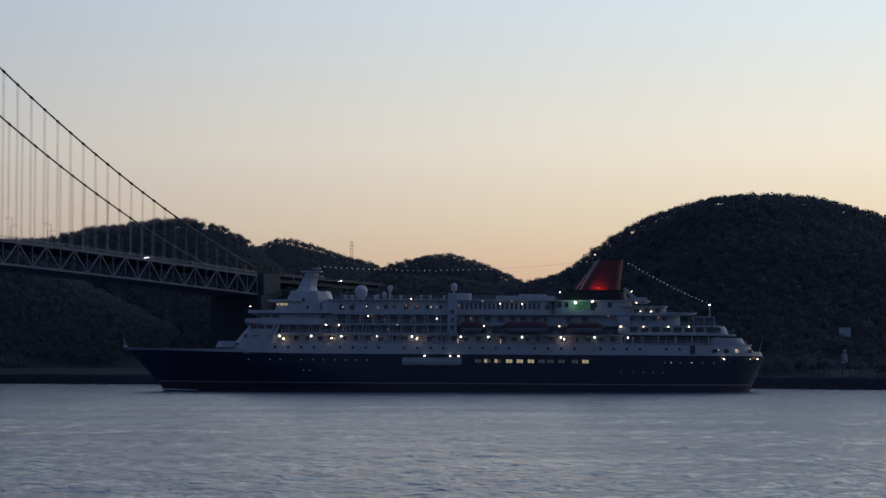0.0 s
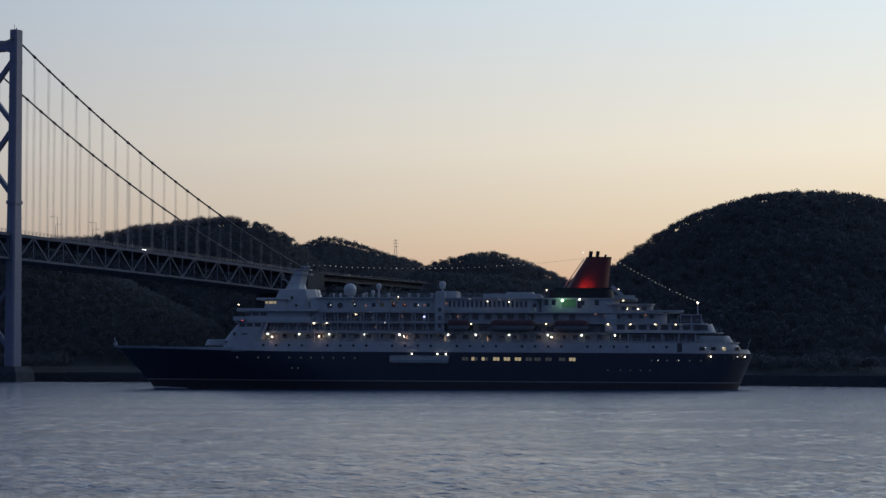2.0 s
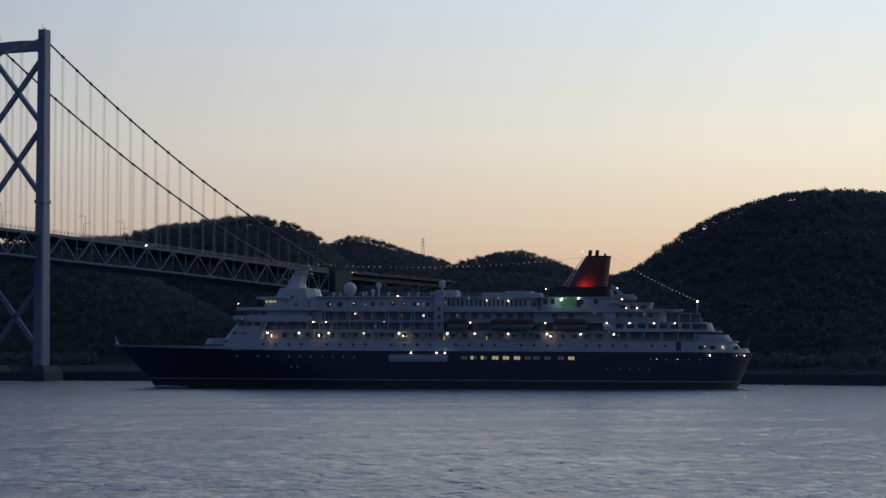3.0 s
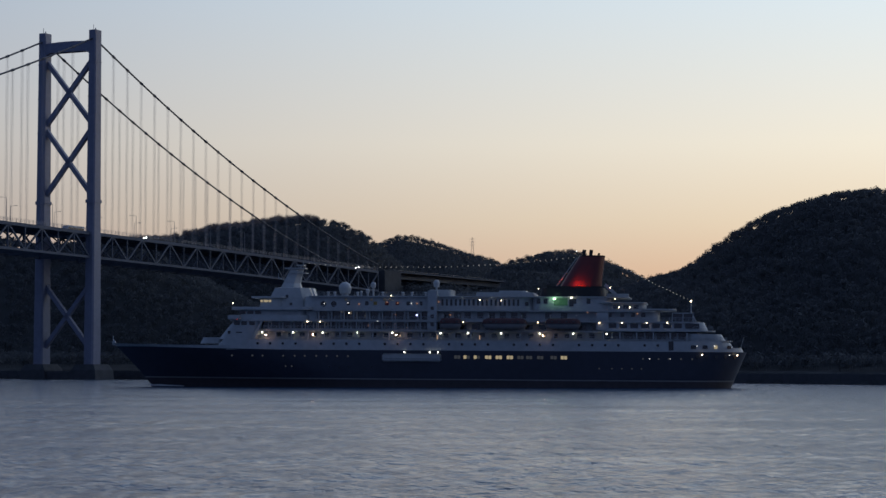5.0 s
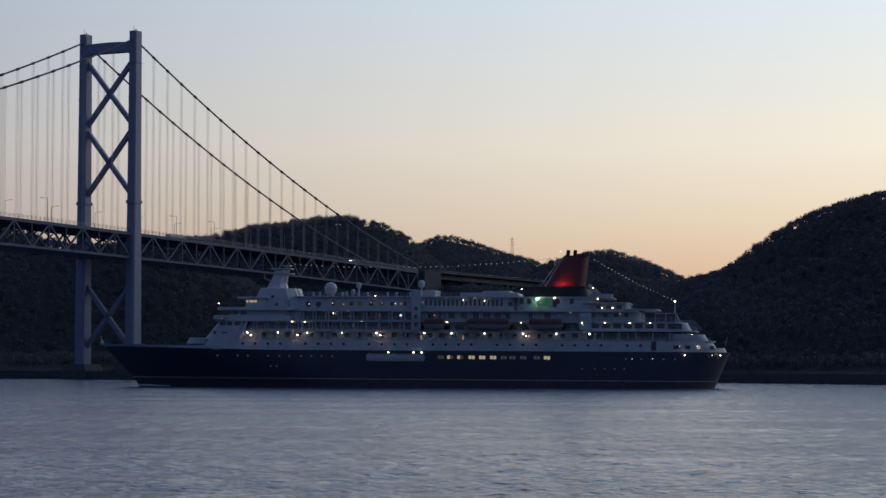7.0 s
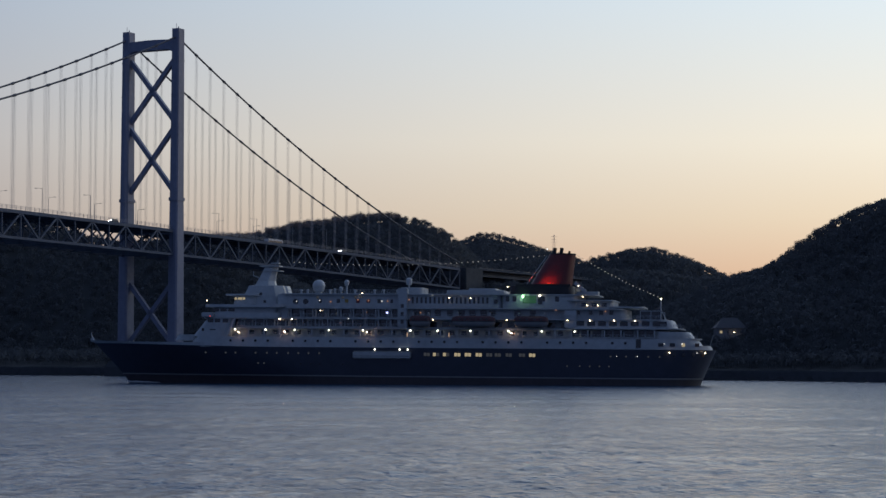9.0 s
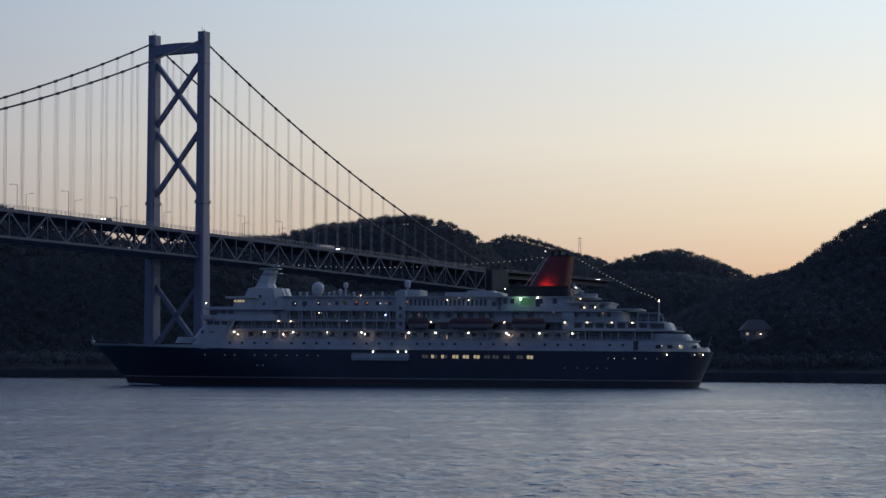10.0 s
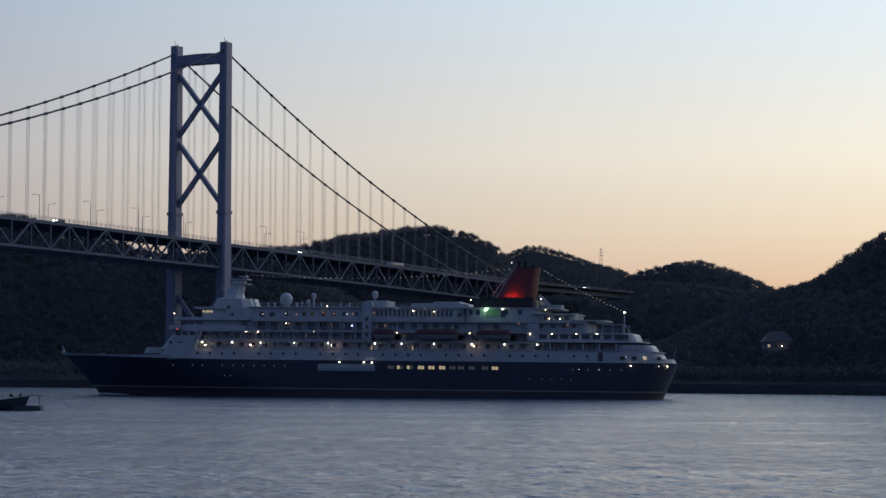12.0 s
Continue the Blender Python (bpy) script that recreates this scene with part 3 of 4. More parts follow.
part("breakwater", Shape().rings([tier_ring(50.5, 57.6, 8.6, 11.0, 0, 0, 1.0), tier_ring(50.5, 56.8, 8.6, 12.6, 0, 0, 1.0)]), M_WHITE, ship, "white raised forecastle screen", smooth=True)

# decks and deck houses from the promenade up
house("promenade_house", -71, 43, 9.4, 12.15, 14.35)
house("front_block", 41.6, 52.3, 11.75, 12.15, 16.95, rf=4.0, ra=-1.2, label="sloping white bridge front")
house("cabin_house", -4.0, 41.0, 10.0, 14.6, 16.85)
house("cabin_house", -70, -46, 11.3, 14.8, 16.95)
house("boat_deck_house", -48, -2, 8.6, 14.6, 16.85)
house("upper_cabin_house", -61.0, 30.0, 9.9, 17.1, 19.6)
house("bridge_bulwark", 28.6, 49.0, 11.9, 17.15, 18.35, rf=0.2, label="white solid bulwark below the wheelhouse roof")
house("wheelhouse", 29.5, 46.6, 10.6, 18.35, 19.75, rf=0.3)
house("lounge_house", -29.0, 30.0, 10.0, 19.85, 23.2)
house("funnel_deck_house", -49.0, -29.0, 10.3, 19.3, 23.35)
house("bridge_top_house", 36.5, 42.6, 6.2, 20.5, 22.8, rf=0.6)
house("aft_lounge_house", -57.5, -47.0, 10.0, 19.3, 21.9)
for u0, u1, hw, z in ((-78.5, 51.2, 11.9, 12.15), (-46.5, 42.4, 11.8, 14.6), (-71, 49.0, 11.75, 17.1), (-60, 27.5, 11.3, 19.8),
                      (-57.5, -46, 10.9, 22.0), (-53.2, 28.5, 10.4, 23.4)):
    slab(u0, u1, hw, z)
slab(28.0, 48.6, 11.5, 20.5, 0.35, 0.75)
slab(36.0, 44.2, 6.6, 23.35, 0.35, 0.45)
slab(-71.5, -46, 11.7, 14.85)
# sloping edge that closes the promenade behind the bridge front
for sg in (1, -1):
    part("promenade_end", Shape().beam((42.8, sg * 11.5, 12.2), (40.6, sg * 11.5, 16.9), 0.3, 0.5), M_WHITE, ship)
    part("bulwark_slot", Shape().box(34.0, 37.5, sg * 11.62 - 0.03, sg * 11.62 + 0.03, 19.86, 20.1), M_GLASS, ship)
house("aft_terrace", -77.8, -68, 11.0, 12.15, 14.0, ra=1.2, label="stepped white stern terrace")
house("aft_terrace", -73.3, -66, 11.0, 14.85, 16.95, ra=1.0, label="stepped white stern terrace")
slab(-74.8, -66, 11.4, 14.9)
slab(-79.0, -68, 11.2, 12.4)


def rail(u0, u1, hw, z, h=1.05, step=1.6):
    for sg in (1, -1):
        s = Shape()
        n = max(int((u1 - u0) / step), 2)
        us = [u0 + (u1 - u0) * i / n for i in range(n + 1)]
        ws = [sg * min(hw, max(half_beam(u, MAIN_DECK) - 0.1, 0.4)) for u in us]
        for u, w in zip(us, ws):
            s.beam((u, w, z), (u, w, z + h), 0.06, 0.06)
        for k in (0.4, 0.7, 1.0):
            for i in range(n):
                s.beam((us[i], ws[i], z + h * k), (us[i + 1], ws[i + 1], z + h * k), 0.05, 0.05)
        part("railing", s, M_WHITE, ship)


for args in ((-78, 40, 11.9, 12.15), (-4, 40, 11.8, 14.6), (-70, 28, 11.7, 17.1), (-59, 28, 11.3, 19.8), (-30, 28, 10.4, 23.4), (-74.5, -66, 11.3, 14.9)):
    rail(*args)

# pillars along the promenade
pillar = Shape().box(-0.16, 0.16, -0.16, 0.16, 12.15, 14.4).mesh("pillar", M_WHITE)
for u in np.arange(-68, 40, 4.2):
    for sg in (1, -1):
        part("pillar", pillar, None, ship, at=pose(u, sg * min(11.6, half_beam(u, MAIN_DECK) - 0.3), 0))
balcony_wall = Shape().box(-0.06, 0.06, -0.85, 0.0, 17.1, 19.55).mesh("balcony_divider", M_WHITE)
for u in np.arange(-3, 28, 3.3):
    for sg in (1, -1):
        part("balcony_divider", balcony_wall, None, ship, at=pose(u, sg * 11.4 + (0 if sg > 0 else 0.85), 0))

_panes = {}


def pane(u, hw, z, w, h, mat=M_GLASS, both=True, name="window", parent=None):
    """A framed window, its glass standing 2 cm proud of the wall."""
    key = (round(w, 2), round(h, 2), mat.name)
    if key not in _panes:
        _panes[key] = Shape().box(-w / 2, w / 2, -0.06, 0.06, -h / 2, h / 2).mesh(name, mat, bevel=min(w, h) * 0.12)
    for sg in ((1, -1) if both else (1,)):
        du = 0.3
        y = lambda q: min(hw, max(half_beam(q, MAIN_DECK) - (hw < 11.9) * 0.4, 0.5))
        ang = math.atan2(y(u + du) - y(u - du), 2 * du)
        part(name, _panes[key], None, ship, at=Matrix.Translation((u, sg * y(u), z)) @ Matrix.Rotation(sg * ang, 4, "Z"))


def porthole(u, z, r=0.22, mat=M_GLASS, both=True):
    key = ("port", r, mat.name)
    if key not in _panes:
        _panes[key] = Shape().tube((0, -0.06, 0), (0, 0.06, 0), r, 10).mesh("porthole", mat)
    for sg in ((1, -1) if both else (1,)):
        w = half_beam(u, z)
        ang = math.atan2(half_beam(u + 0.3, z) - half_beam(u - 0.3, z), 0.6)
        part("porthole", _panes[key], None, ship, at=Matrix.Translation((u, sg * (w - 0.01), z)) @ Matrix.Rotation(sg * ang, 4, "Z"))


# hull windows: the lit dining saloon row, then portholes
for x, mat in ((-10.0, G_DIM), (-12.4, G_AMBER), (-15.0, G_AMBER), (-17.9, G_AMBER), (-20.6, G_AMBER), (-23.4, G_AMBER), (-26.1, G_DIM), (-28.3, G_DIM), (-31.1, G_DIM), (-34.5, G_DIM), (-37.1, G_AMBER)):
    for k, du in enumerate((-0.42, 0.42)):
        pane(x + du, 12.0, 7.85 + 0.03 * k, 0.74, 0.86, mat if (x * 7 + k) % 3 > 0.4 else G_DIM)
for u in (43.0, 40.3, 34.9, 31.9, 29.3, 26.3, 23.6, 20.9, 18.1, 48.5):
    porthole(u, 7.95, 0.25, G_DIM)
for u in (34.3, 32.7):
    porthole(u, 5.3, 0.22, G_DIM)
for u in (23.0, 20.3, 18.0, 12.0, -46.0, -49.2, -51.7, -54.2, -56.6):
    porthole(u, 5.2, 0.2, G_DIM if u < 0 else M_GLASS)
for u in (-57.0, -60.9, -63.4, -66.5, -69.3):
    porthole(u, 7.7, 0.24, G_DIM)
# white band ports and windows
ring = Shape().tube((0, -0.05, 0), (0, 0.05, 0), 0.36, 12).mesh("porthole", M_GLASS)
for k, u in enumerate(np.arange(-64, 46, 3.3)):
    if k % 5 != 3:
        for sg in (1, -1):
            part("porthole", ring, None, ship, at=pose(u, sg * (min(11.95, half_beam(u, MAIN_DECK) - 0.05)), 11.1))
part("side_door", Shape().box(-64.6, -63.4, 11.9, 12.0, 9.9, 12.1), M_GLASS, ship, "dark shell door")
for u in np.arange(-44, 38, 3.1):
    pane(u, 9.42, 13.4, 1.3, 1.1)
for u in np.arange(-1, 41, 2.95):
    pane(u, 10.02, 15.85, 1.8, 1.7)
    pane(u + 1.45, 10.02, 15.7, 0.5, 1.4)
for u in np.arange(-68.5, -46, 2.75):
    pane(u, 11.3, 16.0, 2.0, 1.15)
for u in np.arange(-67, -46, 2.75):
    pane(u, 9.42, 13.5, 2.3, 1.6)
for u in np.arange(-1.6, 27.5, 3.3):
    pane(u, 9.92, 18.4, 2.0, 1.95)
    pane(u + 1.5, 9.92, 18.2, 0.45, 1.5)
for u in (-7.0, -9.8, -12.4, -15.6, -18.6, -21.4, -24.3, -26.6, -33.0, -37.0):
    pane(u, 9.92, 18.5, 1.6, 1.5)
for u in (-46.5, -48.6, -51.7, -54.4, -57.0):
    pane(u, 9.92, 18.8, 1.0, 1.1)
for u in np.arange(-45, -4, 3.4):
    pane(u, 8.62, 15.6, 2.0, 1.3)
for i in range(18):
    pane(-5.9 - 1.14 * i, 10.02, 21.8, 0.55, 1.65)
for u, w in ((18.4, 0.8), (13.6, 0.9), (8.5, 0.9), (2.9, 0.9), (-0.4, 0.7), (-27.5, 0.9)):
    pane(u, 10.02, 21.5, w, 1.0)
for u in (-30.5, -32.3, -39.6, -43.2):
    pane(u, 10.32, 22.2, 1.0, 1.3)
for u in (-50.0, -52.6, -55.2):
    pane(u, 10.02, 20.8, 1.3, 0.9)
for u in (47.2, 45.3, 43.2):
    pane(u, 11.75, 16.25, 1.5, 0.95)
pane(49.3, 11.75, 13.9, 0.7, 0.8)
pane(46.6, 11.75, 13.9, 1.6, 0.25)
for u in (46.0, 43.9, 41.8):
    pane(u, 10.6, 19.05, 1.7, 0.8)
for u, mat in ((-69.6, M_GLASS), (-72.5, M_GLASS), (-75.2, G_AMBER), (-78.6, M_GLASS)):
    pane(u, 11.95, 10.75, 1.3 if mat != G_AMBER else 0.9, 0.85, mat)
for u in (-67.4, -70.2):
    pane(u, 11.0, 16.0, 1.7, 1.2)
# dark glazed screens round the stern pool, under the open sun deck's overhang
for sg in (1, -1):
    part("glass_screen", Shape().box(-69.4, -64.4, sg * 9.6 - 0.05, sg * 9.6 + 0.05, 17.15, 19.2), M_GLASS, ship)
    part("screen_rail", Shape().box(-69.6, -64.2, sg * 9.6 - 0.1, sg * 9.6 + 0.1, 19.2, 19.4), M_WHITE, ship)
    for u in (-69.5, -67.0, -64.3):
        part("screen_post", Shape().box(u - 0.09, u + 0.09, sg * 9.6 - 0.09, sg * 9.6 + 0.09, 17.1, 19.3), M_WHITE, ship)
slab(-64.9, -56, 9.5, 20.4, 0.35, 0.4)
# bridge windows across the sloping front
for y in np.arange(-8.4, 8.5, 1.4):
    part("bridge_window", Shape().box(-0.06, 0.06, -0.6, 0.6, -0.45, 0.45).mesh("bridge_window", M_GLASS), None, ship, at=pose(46.62, y, 19.1))
for sg in (1, -1):
    w = Shape().box(46.2, 49.4, sg * 10.2 if sg > 0 else -12.9, 12.6 if sg > 0 else -10.2, 17.15, 18.35)
    part("bridge_wing", w, M_WHITE, ship, bevel=0.2)


# posts along the open decks
for z0, z1, hw in ((14.6, 16.85, 11.6), (17.1, 19.5, 11.25)):
    me = Shape().box(-0.1, 0.1, -0.1, 0.1, z0, z1).mesh("deck_post", M_WHITE)
    for u in np.arange(-0.5, 28, 3.3):
        for sg in (1, -1):
            part("deck_post", me, None, ship, at=pose(u, sg * hw, 0))
# stair towers that run up through the decks
for sg in (1, -1):
    y0, y1 = (9.0, 11.55) if sg > 0 else (-11.55, -9.0)
    part("stair_tower", Shape().box(-4.7, -2.2, y0, y1, 14.6, 24.8), M_WHITE, ship, bevel=0.15)
    part("stair_tower", Shape().box(-48.3, -45.2, y0, y1, 14.9, 19.4), M_WHITE, ship, bevel=0.15)
    for z in (16.2, 18.2, 20.2):
        part("window", Shape().box(-3.85, -3.05, sg * 11.57 - 0.03, sg * 11.57 + 0.03, z - 0.5, z + 0.5), M_GLASS, ship)
for u in (24.9, 22.2):
    for sg in (1, -1):
        part("round_window", Shape().tube((u, sg * 10.0 - 0.05, 21.3), (u, sg * 10.0 + 0.05, 21.3), 0.75, 16), M_GLASS, ship)
for u, mat in ((11.4, M_YELLOW), (8.4, M_SCARLET), (5.7, M_SCARLET)):
    part("canvas_screen", Shape().box(u - 0.45, u + 0.45, 10.1, 10.16, 21.1, 21.95), mat, ship, bevel=0.02)
_bulbs = {}


def bulb(u, z, mat, r=0.3, w=11.7, name="deck_light", parent=None):
    key = (r, mat.name)
    if key not in _bulbs:
        _bulbs[key] = Shape().ball((0, 0, 0), r, 8, 5).mesh(name, mat, smooth=True)
    return part(name, _bulbs[key], None, parent or ship, at=pose(u, min(w, half_beam(u, 9.15) + 0.8), z))


for u in (40.6, 32.5, 24.8, 15.9, 6.8, -5.6, -12.6, -21.1, -30.9, -39.4, -47.8):
    bulb(u, 13.95, G_COOL, 0.22, 11.2)
for u, z in ((39.3, 13.25), (27.1, 13.4), (5.5, 13.4), (-31.8, 13.4)):
    bulb(u, z, G_PORCH, 0.1, 12.75)
for u in (-4.9, -15.7):
    part("wall_lamp", Shape().tube((u, 12.1, 12.35), (u, 12.1, 13.4), 0.09, 8), G_LAMP, ship)
for u in (28.7, 25.4, -11.5, -30.5, -46.0, -51.7, -57.9, -63.1):
    bulb(u, 16.75, G_WARM, 0.13, 11.9)
for u, z in ((18.0, 19.0), (7.1, 23.5), (-15.6, 22.4), (-21.1, 22.3), (-50.9, 20.6), (-53.6, 20.6), (48.2, 21.4), (-30.6, 25.3), (-48.7, 25.6), (-39.0, 23.1), (-49.9, 22.8)):
    bulb(u, z, G_WARM, 0.115, 11.4)
for u, z, w in ((14.2, 19.6, 11.5), (28.3, 16.75, 12.0), (10.5, 16.9, 11.9), (2.1, 21.5, 10.2), (24.6, 21.4, 10.2), (18.5, 21.6, 10.2)):
    bulb(u, z, G_STRING, 0.13, w)
for u, z in ((15.6, 21.3), (5.6, 21.6), (8.4, 21.8), (0.6, 21.5), (-42.9, 19.4), (-45.3, 19.0), (-55.5, 19.1), (-8.0, 18.6), (-5.0, 21.9), (13.0, 15.8), (6.2, 18.6)):
    bulb(u, z, G_ROOM, 0.22, 10.3)
for u in (-4.4, -11.0, -18.5):
    bulb(u, 23.2, G_STRING, 0.18, 10.4)
for u in (3.5, -3.0, -5.1):
    bulb(u, 9.05, G_COOL, 0.2, 12.35)
for u, m in ((-71.8, G_WARM), (-78.6, G_STRING), (-80.6, G_WARM), (-74.9, G_STRING)):
    bulb(u, 8.75 if u != -74.9 else 11.0, m, 0.15, 12)
for u, z in ((-70.5, 11.0), (-63.8, 7.75), (-58.6, 7.75)):
    bulb(u, z, G_STRING, 0.1, 12)
bulb(0.5, 18.5, G_BLUE, 0.26, 11.4, "blue_light")
bulb(47.0, 17.35, G_REDL, 0.2, 12.75, "port_side_light")
for u, z in ((12.4, 22.4), (9.0, 22.5), (7.6, 22.6), (19, 22.4), (13.9, 18.2)):
    bulb(u, z, G_DIM, 0.35, 10.2)
for a, b in ((42.1, 41.5), (41.2, 40.1), (39.9, 39.3)):
    part("wheelhouse_light", Shape().box(b, a, 6.2, 6.3, 21.85, 22.4), G_AMBER, ship)
part("window", Shape().box(42.0, 42.7, -4.5, 4.5, 21.5, 22.4), M_GLASS, ship)

# radar mast, domes, roof houses


def level(u0, u1, w, z):
    k = min(3.0, 0.3 * (u1 - u0))
    return [(u1, w, z), (u1, -w, z), (u0 + k, -w, z), (u0, -w * 0.4, z), (u0, w * 0.4, z), (u0 + k, w, z)]


mast = part("radar_mast", Shape().rings([level(27.8, 40.2, 5.4, 20.5), level(28.3, 39.7, 5.3, 23.1), level(29.1, 38.6, 5.0, 25.6), level(32.4, 37.4, 3.0, 25.75),
                                         level(32.7, 36.9, 2.4, 26.9), level(32.2, 35.6, 1.8, 29.6), level(31.9, 35.1, 1.6, 30.6)]),
            M_WHITE, ship, "white raked radar mast", bevel=0.08)
for sg in (1, -1):
    for u, z in ((34.2, 21.4), (37.3, 21.4), (35.3, 23.4)):
        part("window", Shape().box(u - 0.35, u + 0.35, sg * 5.36 - 0.05, sg * 5.36 + 0.05, z - 0.35, z + 0.35), M_GLASS, mast)
part("mast_platform", Shape().box(30.9, 35.6, -2.2, 2.2, 29.5, 29.7).box(31.2, 36.6, -2.0, 2.0, 30.7, 31.0), M_WHITE, mast)
part("radar_scanner", Shape().box(31.6, 33.7, -1.2, 1.2, 31.5, 31.8).tube((32.7, 0, 30.8), (32.7, 0, 31.6), 0.25, 8), M_WHITE, mast)
part("yard", Shape().beam((33.1, -4.2, 30.2), (33.1, 4.2, 30.2), 0.15, 0.15).tube((32.0, 0, 30.8), (32.0, 0, 32.6), 0.09, 6).tube((36.8, 0, 27.6), (38.6, 0, 28.4), 0.12, 6).tube((38.6, 0, 28.2), (38.6, 0, 29.6), 0.09, 6), M_WHITE, mast)
part("light_rail", Shape().tube((29.3, 5.1, 25.6), (28.5, 5.3, 23.6), 0.13, 6), G_LAMPW, mast)
part("radome", Shape().ball((20.9, 0, 25.7), 1.68, 20, 12, 0.98).tube((20.9, 0, 24.3), (20.9, 0, 25.6), 1.35, 20, 1.68).tube((20.9, 0, 23.4), (20.9, 0, 24.4), 0.9, 12), M_WHITE, ship, "large white radome", smooth=True)
for u, z, r in ((13.4, 26.5, 0.75), (14.9, 24.9, 0.6), (-3.2, 26.9, 0.95), (16.6, 24.6, 0.4)):
    part("radome", Shape().ball((u, 0, z + 0.25 * r), r * 0.92, 14, 8, 0.95).tube((u, 0, z - 0.9 * r), (u, 0, z + 0.25 * r), r * 0.72, 14, r * 0.92).tube((u, 0, 23.4), (u, 0, z - 0.4), 0.26, 8), M_WHITE, ship, "small white satellite dome on a post", smooth=True)
part("roof_house", Shape().rings([tier_ring(-7.6, -1.8, 6.0, 23.4), tier_ring(-7.6, -1.8, 6.0, 25.2, 0.2)]), M_WHITE, ship, smooth=True)
part("roof_house", Shape().rings([tier_ring(-29.5, -14.2, 8.5, 23.4), tier_ring(-29.0, -14.4, 8.5, 24.45)]), M_WHITE, ship, smooth=True)
part("skylight", Shape().rings([tier_ring(-27.2, -20.0, 7.5, 24.45), tier_ring(-27.0, -20.1, 7.5, 24.95)]), M_WHITE, ship, smooth=True)
for u in (24.5, 22.8, 16.8, 10.2, 5.0, 2.6, -1.0):
    part("vent", Shape().tube((u, 5, 23.4), (u, 5, 24.3), 0.28, 8).ball((u, 5, 24.4), 0.42, 8, 5, 0.6), M_WHITE, ship)

# funnel
part("funnel_base", Shape().rings([tier_ring(-47.6, -30.8, 10.45, 23.45), tier_ring(-47.3, -31.2, 10.3, 25.5)]), M_BLACK, ship, "black funnel casing", smooth=True)


def oval(u0, u1, hw, z, n=24):
    c, a = (u0 + u1) / 2, (u1 - u0) / 2
    return [(c + a * math.copysign(abs(math.cos(q)) ** 0.6, math.cos(q)), hw * math.copysign(abs(math.sin(q)) ** 0.6, math.sin(q)), z) for q in (2 * math.pi * i / n for i in range(n))]


# rims added only to hide the red flood lamp from below
for sg in (1, -1):
    part("flood_shield", Shape().box(-46.6, -32.6, sg * 10.2 - 0.1, sg * 10.2 + 0.1, 25.5, 26.0), M_BLACK, ship)
part("funnel", Shape().rings([oval(-46.0, -35.0, 4.6, 25.5), oval(-46.4, -37.6, 4.2, 29.8), oval(-46.9, -40.3, 3.7, 34.0)]), M_RED, ship, "red raked funnel lit from below", smooth=True)
part("funnel_top", Shape().rings([oval(-46.95, -40.25, 3.75, 33.9), oval(-47.0, -40.4, 3.75, 34.2)]), M_BLACK, ship, smooth=True)
for u, z, r in ((-41.4, 35.75, 0.5), (-43.2, 35.75, 0.48), (-45.2, 34.9, 0.3)):
    part("exhaust_pipe", Shape().tube((u, 0.6, 33.9), (u - 0.25, 0.6, z), r, 10), M_BLACK, ship, smooth=True)
part("funnel_stay", Shape().tube((-34.2, 3.4, 25.6), (-39.8, 2.6, 33.6), 0.12, 6), M_WHITE, ship)
part("funnel_fin", Shape().box(-53.0, -47.0, -2.6, 2.6, 23.4, 24.4).beam((-47.0, 2.5, 26.7), (-49.8, 2.5, 24.2), 0.8, 0.9), M_WHITE, ship)
bulb(-40.3, 25.85, G_RED, 0.13, 5.6, "funnel_flood")
bulb(-34.6, 22.75, G_GREEN, 0.14, 11.6, "green_flood")
# green lamplight on the house wall, put in as a glowing panel
part("green_lit_wall", Shape().box(-37.9, -34.4, 10.32, 10.4, 21.1, 22.95), G_GREENWALL, ship, "wall panel whose green lamplight is put in as glow", bevel=0.03)
part("deck_house_door", Shape().box(-39.4, -38.3, 10.3, 10.38, 20.8, 22.7), M_GLASS, ship)
bulb(-38.8, 23.0, G_COOL, 0.2, 11.2)
bulb(-39.6, 35.4, G_STRING, 0.2, 0.8, "funnel_light")

# aft mast and ensign staff
am = part("aft_mast", Shape().tube((-69.0, 0, 17.1), (-69.0, 0, 22.4), 0.16, 8).beam((-69.0, -1.2, 21.5), (-69.0, 1.2, 21.5), 0.1, 0.1).tube((-70.4, 0.8, 17.1), (-69.0, 0, 20.0), 0.08, 6), M_WHITE, ship)
bulb(-69.0, 22.6, G_WARM, 0.22, 0, "mast_light", am)
part("ensign_staff", Shape().tube((-81.3, 0, 9.6), (-82.4, 0, 13.4), 0.07, 6), M_WHITE, ship)


